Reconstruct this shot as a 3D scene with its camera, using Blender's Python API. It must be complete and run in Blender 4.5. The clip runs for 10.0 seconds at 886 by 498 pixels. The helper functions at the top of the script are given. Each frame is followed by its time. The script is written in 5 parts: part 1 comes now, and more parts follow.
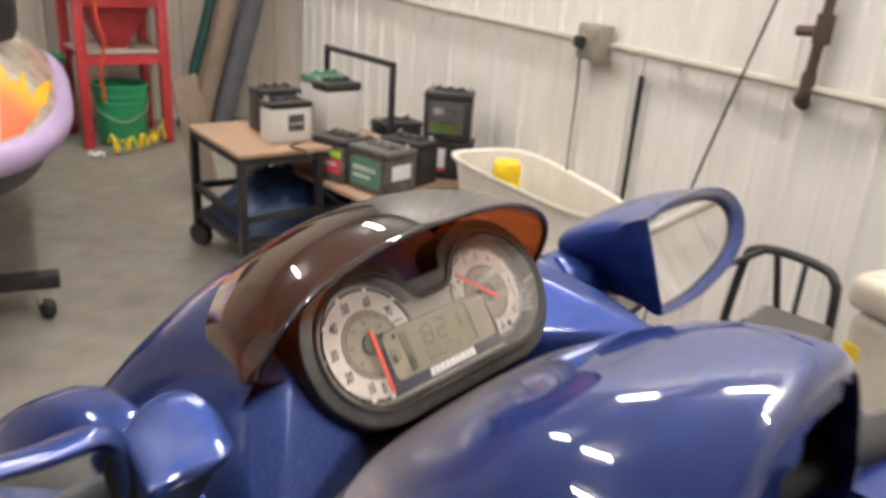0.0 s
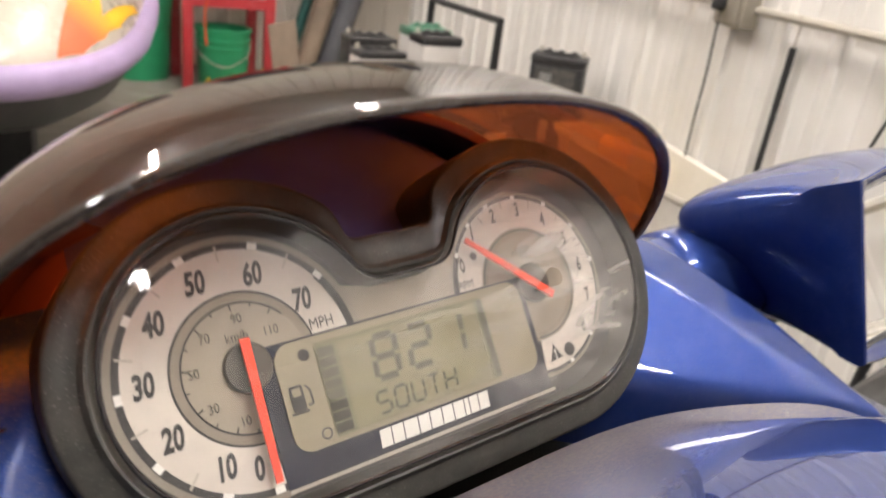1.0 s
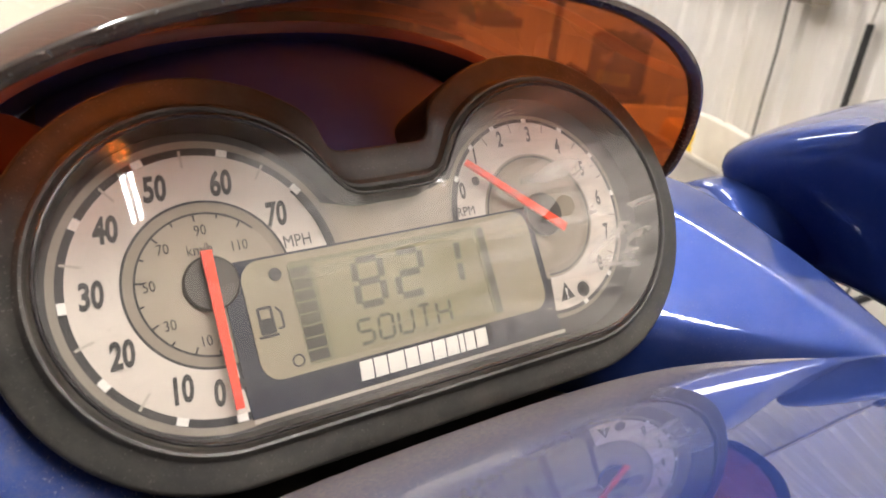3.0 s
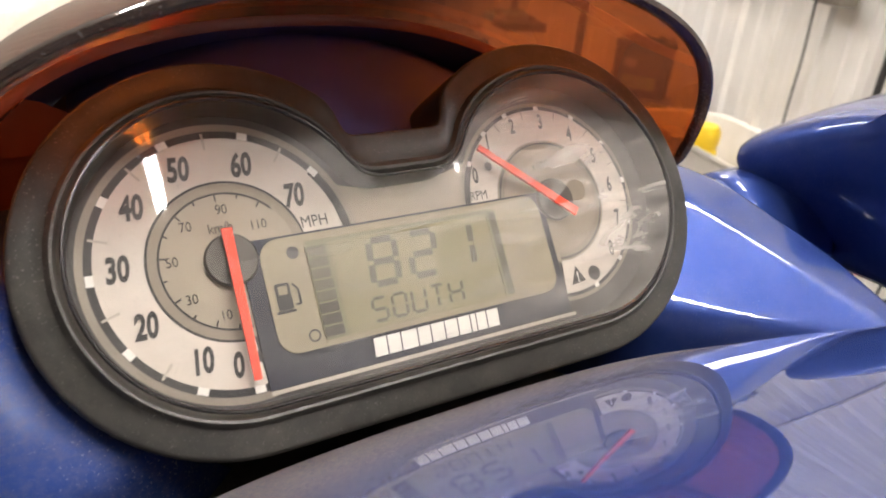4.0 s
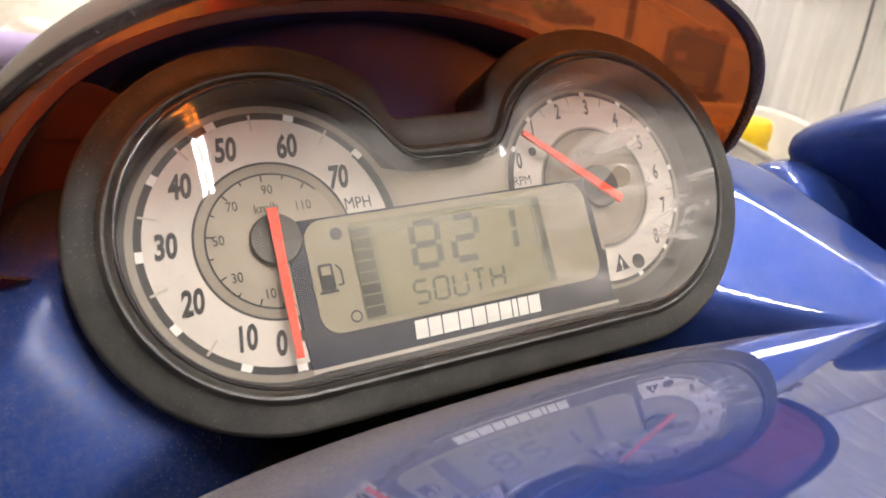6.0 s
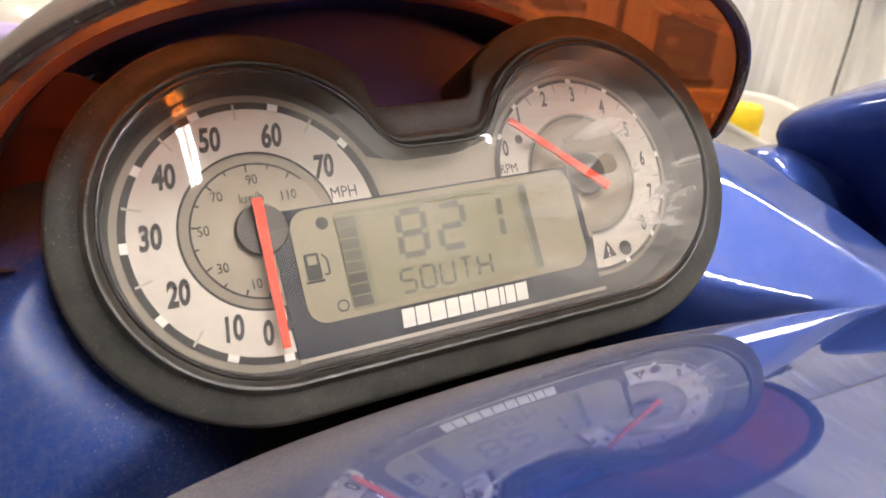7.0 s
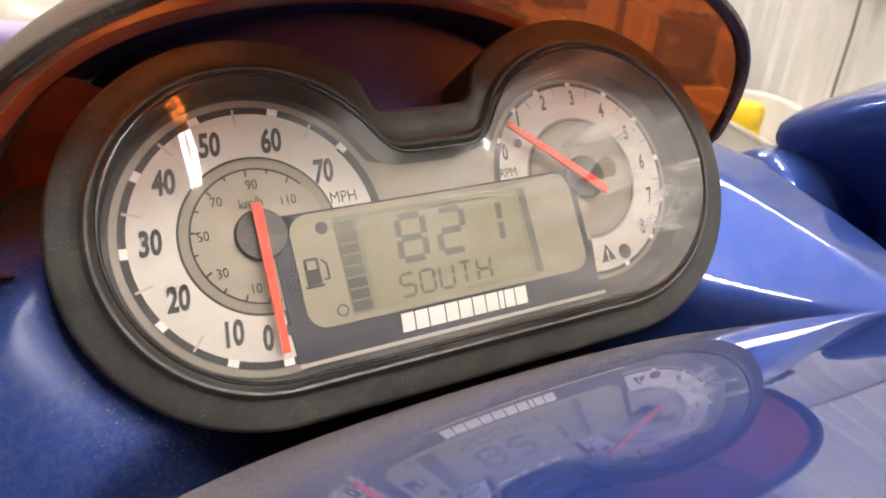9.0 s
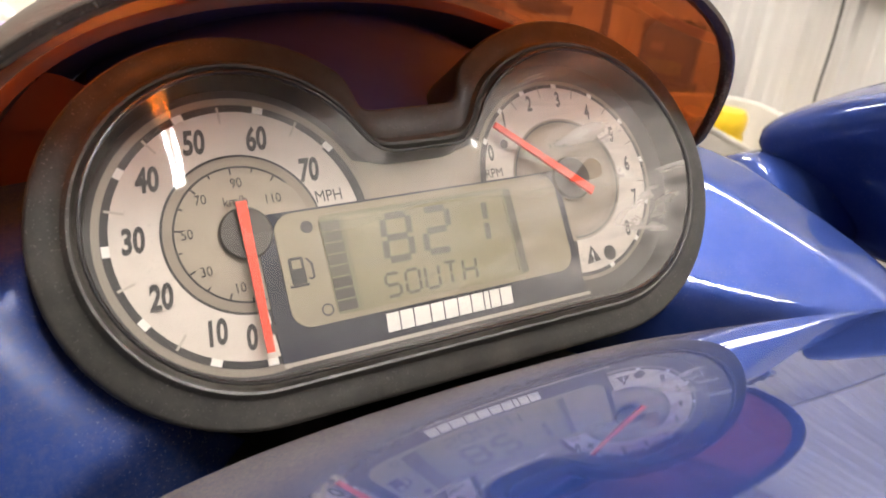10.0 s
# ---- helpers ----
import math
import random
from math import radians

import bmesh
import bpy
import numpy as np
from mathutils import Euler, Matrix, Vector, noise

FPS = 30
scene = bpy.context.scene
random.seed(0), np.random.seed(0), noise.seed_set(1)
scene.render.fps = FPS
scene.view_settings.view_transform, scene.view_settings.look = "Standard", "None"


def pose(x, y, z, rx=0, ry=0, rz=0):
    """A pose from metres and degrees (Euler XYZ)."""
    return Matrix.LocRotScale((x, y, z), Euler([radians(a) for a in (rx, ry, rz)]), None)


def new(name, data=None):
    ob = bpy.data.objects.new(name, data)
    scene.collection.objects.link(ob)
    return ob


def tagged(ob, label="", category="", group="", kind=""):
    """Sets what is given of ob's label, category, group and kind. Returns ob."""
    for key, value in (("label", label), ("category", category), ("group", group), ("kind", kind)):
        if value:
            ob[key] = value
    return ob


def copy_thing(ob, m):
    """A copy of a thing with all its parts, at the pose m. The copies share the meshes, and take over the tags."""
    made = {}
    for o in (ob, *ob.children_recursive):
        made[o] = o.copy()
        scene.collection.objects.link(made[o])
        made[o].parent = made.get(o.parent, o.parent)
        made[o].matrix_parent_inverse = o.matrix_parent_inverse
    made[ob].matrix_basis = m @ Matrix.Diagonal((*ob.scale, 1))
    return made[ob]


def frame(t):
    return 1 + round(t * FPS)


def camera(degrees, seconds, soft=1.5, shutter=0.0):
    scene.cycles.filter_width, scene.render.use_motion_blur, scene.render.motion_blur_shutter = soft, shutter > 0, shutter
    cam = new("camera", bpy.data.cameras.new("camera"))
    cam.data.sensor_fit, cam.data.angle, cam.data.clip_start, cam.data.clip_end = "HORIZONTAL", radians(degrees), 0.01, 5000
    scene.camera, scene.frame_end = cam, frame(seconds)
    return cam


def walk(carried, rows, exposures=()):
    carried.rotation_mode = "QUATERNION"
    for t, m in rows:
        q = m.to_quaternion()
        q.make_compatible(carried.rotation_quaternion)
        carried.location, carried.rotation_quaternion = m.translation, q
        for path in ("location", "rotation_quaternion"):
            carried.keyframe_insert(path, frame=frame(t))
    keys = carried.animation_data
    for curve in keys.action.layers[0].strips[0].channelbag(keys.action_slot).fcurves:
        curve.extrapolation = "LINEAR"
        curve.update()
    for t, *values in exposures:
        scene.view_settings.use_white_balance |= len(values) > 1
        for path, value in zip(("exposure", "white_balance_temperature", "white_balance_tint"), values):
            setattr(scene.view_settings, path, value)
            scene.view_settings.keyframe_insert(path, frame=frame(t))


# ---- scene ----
cam = camera(59.0, 10.0, soft=1.8, shutter=0.4)
cam.data.dof.use_dof, cam.data.dof.focus_distance, cam.data.dof.aperture_fstop = True, 0.29, 19.0
PATH = [
    (0, -0.2456, -0.4940, 1.3196, 69.20, -3.74, -25.18),
    (0.3, -0.1654, -0.3610, 1.2911, 69.00, -4.87, -22.30),
    (0.5, -0.1200, -0.3083, 1.2570, 68.73, -5.63, -20.39),
    (0.7, -0.0928, -0.2804, 1.2251, 68.27, -6.19, -18.45),
    (0.9, -0.0807, -0.2560, 1.2030, 67.55, -6.76, -16.82),
    (1, -0.0750, -0.2441, 1.1918, 67.04, -7.04, -16.07),
    (1.5, -0.0522, -0.2268, 1.1657, 65.91, -6.95, -12.67),
    (2, -0.0444, -0.2325, 1.1618, 65.51, -6.72, -11.80),
    (3.5, -0.0434, -0.2366, 1.1599, 65.90, -5.95, -11.12),
    (4, -0.0413, -0.2461, 1.1568, 66.05, -5.70, -9.79),
    (4.5, -0.0417, -0.2519, 1.1562, 66.49, -5.31, -7.88),
    (5, -0.0453, -0.2545, 1.1638, 66.24, -5.39, -6.90),
    (5.5, -0.0470, -0.2570, 1.1664, 65.95, -5.30, -6.40),
    (6, -0.0408, -0.2477, 1.1536, 65.31, -5.27, -6.48),
    (7.5, -0.0384, -0.2479, 1.1540, 64.29, -4.97, -7.31),
    (8, -0.0387, -0.2477, 1.1532, 64.15, -4.95, -7.29),
    (8.5, -0.0385, -0.2485, 1.1531, 64.40, -4.85, -7.28),
    (9, -0.0382, -0.2473, 1.1563, 64.31, -4.99, -7.10),
    (9.5, -0.0363, -0.2479, 1.1557, 64.63, -5.37, -7.17),
    (10, -0.0384, -0.2474, 1.1546, 64.72, -5.72, -8.00),
]
walk(cam, [(t, pose(*p)) for t, *p in PATH], exposures=[(0.0, 0.0), (1.5, 0.22), (10.0, 0.26)])

# ---- light ----
LAMP = 148.0
world = bpy.data.worlds.new("world")
world.use_nodes = True
scene.world = world
world.node_tree.nodes["Background"].inputs[0].default_value = (0.75, 0.82, 0.9, 1)
world.node_tree.nodes["Background"].inputs[1].default_value = 0.3


# ---- materials ----
def mat(name, colour, rough=0.5, metal=0.0, coat=0.0, var=0.12, scale=40.0, bump=0.0, bscale=300.0, spec=0.5,
        dust=0.0, dcol=(0.35, 0.3, 0.24), dscale=14.0, specks=0.0, band=None, streak=0.0, crough=0.02):
    """A surface with variation at two scales, fine relief and, where dust is given, a broken film of dust."""
    m = bpy.data.materials.new(name)
    m.use_nodes = True
    nt = m.node_tree
    b = nt.nodes["Principled BSDF"]
    L = nt.links.new
    co = nt.nodes.new("ShaderNodeTexCoord")
    n1 = nt.nodes.new("ShaderNodeTexNoise")
    n1.inputs["Scale"].default_value = scale
    n1.inputs["Detail"].default_value = 6
    L(co.outputs["Object"], n1.inputs["Vector"])
    n2 = nt.nodes.new("ShaderNodeTexNoise")
    n2.inputs["Scale"].default_value = scale / 9
    n2.inputs["Detail"].default_value = 3
    L(co.outputs["Object"], n2.inputs["Vector"])
    mx = nt.nodes.new("ShaderNodeMix")
    mx.data_type = "FLOAT"
    mx.inputs[0].default_value = 0.5
    L(n1.outputs["Fac"], mx.inputs[2])
    L(n2.outputs["Fac"], mx.inputs[3])
    rm = nt.nodes.new("ShaderNodeMapRange")
    rm.inputs[1].default_value, rm.inputs[2].default_value = 0.3, 0.7
    rm.inputs[3].default_value, rm.inputs[4].default_value = 1 - var, 1 + var
    L(mx.outputs[0], rm.inputs[0])
    cm = nt.nodes.new("ShaderNodeMix")
    cm.data_type, cm.blend_type = "RGBA", "MULTIPLY"
    cm.inputs[0].default_value = 1.0
    cm.inputs[6].default_value = (*colour, 1)
    L(rm.outputs[0], cm.inputs[7])
    col = cm.outputs[2]
    b.inputs["Roughness"].default_value = rough
    if dust:
        dn = nt.nodes.new("ShaderNodeTexNoise")
        dn.inputs["Scale"].default_value = dscale
        dn.inputs["Detail"].default_value = 12
        dn.inputs["Roughness"].default_value = 0.75
        if streak:
            ms_ = nt.nodes.new("ShaderNodeMapping")
            ms_.inputs["Scale"].default_value = (1, 1, streak)
            L(co.outputs["Object"], ms_.inputs["Vector"])
            L(ms_.outputs[0], dn.inputs["Vector"])
        else:
            L(co.outputs["Object"], dn.inputs["Vector"])
        dr = nt.nodes.new("ShaderNodeMapRange")
        dr.inputs[1].default_value, dr.inputs[2].default_value = (0.05, 0.66) if band else (0.42, 0.75)
        dr.inputs[3].default_value, dr.inputs[4].default_value = 0.0, dust
        L(dn.outputs["Fac"], dr.inputs[0])
        amount = dr.outputs[0]
        if band:
            sp = nt.nodes.new("ShaderNodeSeparateXYZ")
            L(co.outputs["Object"], sp.inputs[0])
            br = nt.nodes.new("ShaderNodeMapRange")
            br.interpolation_type = "SMOOTHSTEP"
            br.inputs[1].default_value, br.inputs[2].default_value = band
            br.inputs[3].default_value, br.inputs[4].default_value = 0.03, 1.0
            L(sp.outputs[1], br.inputs[0])
            bm_ = nt.nodes.new("ShaderNodeMath")
            bm_.operation = "MULTIPLY"
            L(dr.outputs[0], bm_.inputs[0])
            L(br.outputs[0], bm_.inputs[1])
            amount = bm_.outputs[0]
            ct = nt.nodes.new("ShaderNodeMapRange")
            ct.inputs[3].default_value, ct.inputs[4].default_value = coat, 0.0
            L(amount, ct.inputs[0])
            L(ct.outputs[0], b.inputs["Coat Weight"])
        dm = nt.nodes.new("ShaderNodeMix")
        dm.data_type = "RGBA"
        L(amount, dm.inputs[0])
        L(col, dm.inputs[6])
        dm.inputs[7].default_value = (*dcol, 1)
        col = dm.outputs[2]
        rr = nt.nodes.new("ShaderNodeMapRange")
        rr.inputs[1].default_value, rr.inputs[2].default_value = 0.0, 1.0
        rr.inputs[3].default_value, rr.inputs[4].default_value = rough, min(1.0, rough + 0.5)
        L(dr.outputs[0], rr.inputs[0])
        L(rr.outputs[0], b.inputs["Roughness"])
    if specks:
        sn = nt.nodes.new("ShaderNodeTexNoise")
        sn.inputs["Scale"].default_value = 1300
        sn.inputs["Detail"].default_value = 1
        L(co.outputs["Object"], sn.inputs["Vector"])
        sb = nt.nodes.new("ShaderNodeTexNoise")
        sb.inputs["Scale"].default_value = 22
        sb.inputs["Detail"].default_value = 4
        L(co.outputs["Object"], sb.inputs["Vector"])
        sr = nt.nodes.new("ShaderNodeMapRange")
        sr.inputs[1].default_value, sr.inputs[2].default_value = 0.66, 0.74
        sr.inputs[3].default_value, sr.inputs[4].default_value = 0.0, specks
        L(sn.outputs["Fac"], sr.inputs[0])
        sq = nt.nodes.new("ShaderNodeMapRange")
        sq.inputs[1].default_value, sq.inputs[2].default_value = 0.4, 0.65
        L(sb.outputs["Fac"], sq.inputs[0])
        sm = nt.nodes.new("ShaderNodeMath")
        sm.operation = "MULTIPLY"
        L(sr.outputs[0], sm.inputs[0])
        L(sq.outputs[0], sm.inputs[1])
        sm_out = sm.outputs[0]
        if band:
            sb2 = nt.nodes.new("ShaderNodeMath")
            sb2.operation = "MULTIPLY"
            L(sm.outputs[0], sb2.inputs[0])
            L(br.outputs[0], sb2.inputs[1])
            sm_out = sb2.outputs[0]
        sc = nt.nodes.new("ShaderNodeMix")
        sc.data_type = "RGBA"
        L(sm_out, sc.inputs[0])
        L(col, sc.inputs[6])
        sc.inputs[7].default_value = (0.42, 0.4, 0.37, 1)
        col = sc.outputs[2]
        sk = nt.nodes.new("ShaderNodeMath")
        sk.operation = "SUBTRACT"
        sk.inputs[0].default_value = metal
        sk.use_clamp = True
        L(sm_out, sk.inputs[1])
        L(sk.outputs[0], b.inputs["Metallic"])
    L(col, b.inputs["Base Color"])
    b.inputs["Metallic"].default_value = metal
    b.inputs["Coat Weight"].default_value = coat
    b.inputs["Coat Roughness"].default_value = crough
    b.inputs["Coat IOR"].default_value = 2.1 if band else 1.42
    b.inputs["Specular IOR Level"].default_value = spec
    if bump:
        bn = nt.nodes.new("ShaderNodeTexNoise")
        bn.inputs["Scale"].default_value = bscale
        bn.inputs["Detail"].default_value = 4
        L(co.outputs["Object"], bn.inputs["Vector"])
        bp = nt.nodes.new("ShaderNodeBump")
        bp.inputs["Strength"].default_value = bump
        bp.inputs["Distance"].default_value = 0.002
        L(bn.outputs["Fac"], bp.inputs["Height"])
        L(bp.outputs["Normal"], b.inputs["Normal"])
    return m


def sheer(name, tint, see=1.0, body=(0.1, 0.05, 0.03), ior=1.49, rough=0.0, scratch=0.0, translucent=0.0, glare_haze=0.0, crown_tint=None):
    """A thin clear or tinted plastic sheet: tinted see-through, a share of body colour, and gloss by Fresnel."""
    m = bpy.data.materials.new(name)
    m.use_nodes = True
    nt = m.node_tree
    nt.nodes.clear()
    L = nt.links.new
    out = nt.nodes.new("ShaderNodeOutputMaterial")
    tr = nt.nodes.new("ShaderNodeBsdfTransparent")
    tr.inputs[0].default_value = (*tint, 1)
    df = nt.nodes.new("ShaderNodeBsdfDiffuse")
    df.inputs[0].default_value = (*body, 1)
    tl = nt.nodes.new("ShaderNodeBsdfTranslucent")
    tl.inputs[0].default_value = (*body, 1)
    if crown_tint:
        # the tint and body colour darken across the crown and clear towards both ends
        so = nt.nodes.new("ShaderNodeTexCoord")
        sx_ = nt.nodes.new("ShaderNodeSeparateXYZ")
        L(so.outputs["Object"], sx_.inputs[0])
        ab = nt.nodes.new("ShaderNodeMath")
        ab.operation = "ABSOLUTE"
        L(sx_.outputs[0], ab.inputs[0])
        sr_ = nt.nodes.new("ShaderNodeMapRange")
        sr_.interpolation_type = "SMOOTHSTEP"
        sr_.inputs[1].default_value, sr_.inputs[2].default_value = crown_tint[0], crown_tint[1]
        sr_.inputs[3].default_value, sr_.inputs[4].default_value = crown_tint[2], 1.0
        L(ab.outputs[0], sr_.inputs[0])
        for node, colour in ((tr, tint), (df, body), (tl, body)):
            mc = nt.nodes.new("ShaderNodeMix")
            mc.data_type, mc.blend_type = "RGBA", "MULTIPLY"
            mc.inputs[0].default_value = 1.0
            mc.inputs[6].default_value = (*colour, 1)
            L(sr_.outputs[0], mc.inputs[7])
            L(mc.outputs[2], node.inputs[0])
    mt = nt.nodes.new("ShaderNodeMixShader")
    mt.inputs[0].default_value = translucent
    L(df.outputs[0], mt.inputs[1])
    L(tl.outputs[0], mt.inputs[2])
    m1 = nt.nodes.new("ShaderNodeMixShader")
    m1.inputs[0].default_value = see
    L(mt.outputs[0], m1.inputs[1])
    L(tr.outputs[0], m1.inputs[2])
    if scratch:
        co = nt.nodes.new("ShaderNodeTexCoord")
        ns = nt.nodes.new("ShaderNodeTexNoise")
        ns.inputs["Scale"].default_value = 900
        ns.inputs["Detail"].default_value = 2
        L(co.outputs["Object"], ns.inputs["Vector"])
        ns2 = nt.nodes.new("ShaderNodeTexNoise")
        ns2.inputs["Scale"].default_value = 25
        ns2.inputs["Detail"].default_value = 5
        L(co.outputs["Object"], ns2.inputs["Vector"])
        r1 = nt.nodes.new("ShaderNodeMapRange")
        r1.inputs[1].default_value, r1.inputs[2].default_value = 0.62, 0.72
        r1.inputs[3].default_value, r1.inputs[4].default_value = 0.0, 0.5
        L(ns.outputs["Fac"], r1.inputs[0])
        r2 = nt.nodes.new("ShaderNodeMapRange")
        r2.inputs[1].default_value, r2.inputs[2].default_value = 0.35, 0.75
        r2.inputs[3].default_value, r2.inputs[4].default_value = 0.0, 1.0
        L(ns2.outputs["Fac"], r2.inputs[0])
        ml = nt.nodes.new("ShaderNodeMath")
        ml.operation = "MULTIPLY_ADD"
        ml.inputs[2].default_value = 0.02
        L(r1.outputs[0], ml.inputs[0])
        L(r2.outputs[0], ml.inputs[1])
        # Streaky white haze, heavier to the right: reflections on scuffs put into the colour.
        mp = nt.nodes.new("ShaderNodeMapping")
        mp.inputs["Rotation"].default_value = (0.6, 0.0, 0.5)
        mp.inputs["Scale"].default_value = (9, 34, 34)
        L(co.outputs["Object"], mp.inputs["Vector"])
        sw = nt.nodes.new("ShaderNodeTexNoise")
        sw.inputs["Scale"].default_value = 1.3
        sw.inputs["Detail"].default_value = 7
        sw.inputs["Roughness"].default_value = 0.62
        sw.inputs["Distortion"].default_value = 1.6
        L(mp.outputs[0], sw.inputs["Vector"])
        r3 = nt.nodes.new("ShaderNodeMapRange")
        r3.inputs[1].default_value, r3.inputs[2].default_value = 0.44, 0.8
        r3.inputs[3].default_value, r3.inputs[4].default_value = 0.1 * glare_haze, glare_haze
        L(sw.outputs["Fac"], r3.inputs[0])
        sx = nt.nodes.new("ShaderNodeSeparateXYZ")
        L(co.outputs["Object"], sx.inputs[0])
        gx = nt.nodes.new("ShaderNodeMapRange")
        gx.inputs[1].default_value, gx.inputs[2].default_value = -0.06, 0.05
        gx.inputs[3].default_value, gx.inputs[4].default_value = 0.12, 1.0
        L(sx.outputs[0], gx.inputs[0])
        gm = nt.nodes.new("ShaderNodeMath")
        gm.operation = "MULTIPLY"
        L(r3.outputs[0], gm.inputs[0])
        L(gx.outputs[0], gm.inputs[1])
        m3 = nt.nodes.new("ShaderNodeMath")
        m3.operation = "MULTIPLY_ADD"
        m3.inputs[1].default_value = scratch
        L(ml.outputs[0], m3.inputs[0])
        L(gm.outputs[0], m3.inputs[2])
        dd = nt.nodes.new("ShaderNodeBsdfDiffuse")
        dd.inputs[0].default_value = (0.7, 0.66, 0.6, 1)
        ms = nt.nodes.new("ShaderNodeMixShader")
        L(m3.outputs[0], ms.inputs[0])
        L(m1.outputs[0], ms.inputs[1])
        L(dd.outputs[0], ms.inputs[2])
        m1 = ms
    lw = nt.nodes.new("ShaderNodeLayerWeight")
    lw.inputs[0].default_value = 0.5
    pw = nt.nodes.new("ShaderNodeMath")
    pw.operation = "POWER"
    pw.inputs[1].default_value = 4.0
    L(lw.outputs["Facing"], pw.inputs[0])
    fr = nt.nodes.new("ShaderNodeMath")
    fr.operation = "MULTIPLY_ADD"
    f0 = ((ior - 1) / (ior + 1)) ** 2
    fr.inputs[1].default_value, fr.inputs[2].default_value = 1 - f0, f0
    L(pw.outputs[0], fr.inputs[0])
    gl = nt.nodes.new("ShaderNodeBsdfGlossy")
    gl.inputs["Roughness"].default_value = rough
    m2 = nt.nodes.new("ShaderNodeMixShader")
    L(fr.outputs[0], m2.inputs[0])
    L(m1.outputs[0], m2.inputs[1])
    L(gl.outputs[0], m2.inputs[2])
    L(m2.outputs[0], out.inputs[0])
    return m


def glow(name, colour, strength):
    m = bpy.data.materials.new(name)
    m.use_nodes = True
    nt = m.node_tree
    nt.nodes.clear()
    out = nt.nodes.new("ShaderNodeOutputMaterial")
    e = nt.nodes.new("ShaderNodeEmission")
    e.inputs[0].default_value, e.inputs[1].default_value = (*colour, 1), strength
    nt.links.new(e.outputs[0], out.inputs[0])
    return m


BLUE = mat("metallic_blue_paint", (0.0155, 0.036, 0.162), 0.4, 0.45, 1.0, 0.1, 60, spec=0.0, dust=0.05, dscale=30, specks=0.1)
BLUE_DUSTY = mat("dusty_blue_paint", (0.0155, 0.036, 0.162), 0.4, 0.45, 1.0, 0.1, 60, spec=0.0, dust=1.0, dcol=(0.225, 0.2, 0.178), dscale=700, specks=0.9, band=(-0.15, -0.065))
# Base blue darker than the other shoulder's; shade put into it under the dust.
BLUE_SHADE_FILM = mat("darkened_blue_paint_under_dust", (0.0125, 0.03, 0.128), 0.5, 0.4, 0.3, 0.15, 60, spec=0.0, dust=0.3, dcol=(0.14, 0.125, 0.125), dscale=350, specks=0.4, crough=0.22)
BLACK_PLASTIC = mat("black_moulded_plastic", (0.026, 0.0255, 0.0225), 0.38, var=0.25, scale=200, bump=0.03, bscale=400, dust=0.1, dscale=90, specks=0.35)
NAVY_PLASTIC = mat("matt_navy_plastic", (0.085, 0.08, 0.24), 0.5, var=0.2, spec=0.2)
BLACK_GLOSS = mat("smooth_black_plastic", (0.02, 0.018, 0.018), 0.25, var=0.1)
VISOR = sheer("smoked_amber_plastic", (0.66, 0.14, 0.012), 0.43, (0.15, 0.045, 0.02), 2.15, 0.03, 0.06, 0.7, crown_tint=(0.035, 0.092, 0.19))
VISOR_LIP = sheer("smoked_brown_lip", (0.7, 0.3, 0.06), 0.2, (0.035, 0.028, 0.026), 1.7, 0.06, 0.4, 0.1)
LINER = mat("dark_navy_plastic_liner", (0.08, 0.072, 0.22), 0.35, var=0.2, spec=0.4)
AMBER_TONE = mat("plastic_coloured_as_amber_lit", (0.22, 0.075, 0.055), 0.35, var=0.2, spec=0.4)
SHADE_WALL = mat("darkened_wall_steel", (0.16, 0.14, 0.115), 0.5, var=0.15, scale=6, dust=0.3, dcol=(0.1, 0.09, 0.075), dscale=3)
LENS = sheer("gauge_lens_with_painted_glare", (0.97, 0.96, 0.94), 1.0, ior=1.5, scratch=0.25, glare_haze=0.7)
FACE = mat("brushed_warm_grey_dial", (0.325, 0.28, 0.222), 0.45, 0.25, var=0.06, scale=300)
FACE_BASE = mat("dark_dial_base", (0.045, 0.042, 0.04), 0.5, var=0.1)
RIM_TAUPE = mat("taupe_dial_rim", (0.27, 0.24, 0.2), 0.45, 0.2, var=0.06)
FACE_DARK = mat("grey_dial_ring", (0.26, 0.225, 0.18), 0.45, 0.25, var=0.06, scale=300)
DIAL_WHITE = mat("white_dial_print", (0.66, 0.605, 0.545), 0.5, var=0.04, scale=200)
INK = mat("charcoal_ink", (0.035, 0.033, 0.033), 0.5, var=0.1)
NAVY = mat("dark_navy_print", (0.011, 0.013, 0.026), 0.5, var=0.1)
RED = mat("fluorescent_red_needle", (0.95, 0.07, 0.03), 0.4, var=0.04)
KHAKI = mat("khaki_display_surround", (0.295, 0.26, 0.18), 0.45, var=0.05, scale=200)
LCD = mat("green_grey_liquid_crystal", (0.24, 0.222, 0.132), 0.3, var=0.05, scale=150)
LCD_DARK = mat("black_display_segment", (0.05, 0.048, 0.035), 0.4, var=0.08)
LCD_INK = mat("dark_display_segment_and_shade", (0.095, 0.09, 0.058), 0.4, var=0.08)
LCD_SHADE = mat("painted_display_edge_shade", (0.19, 0.178, 0.108), 0.4, var=0.08)
LCD_FAINT = mat("faint_display_segment_and_shade", (0.1, 0.095, 0.06), 0.4, var=0.08)
HUB = mat("dark_smoked_hub", (0.08, 0.07, 0.06), 0.35, var=0.1)
PRINT_WHITE = mat("white_print", (0.85, 0.84, 0.8), 0.5, var=0.03)
SILVER = mat("silver_print_line", (0.5, 0.46, 0.4), 0.4, 0.3, var=0.05)
MIRROR = mat("mirror_glass", (0.82, 0.84, 0.86), 0.02, 1.0, var=0.02)
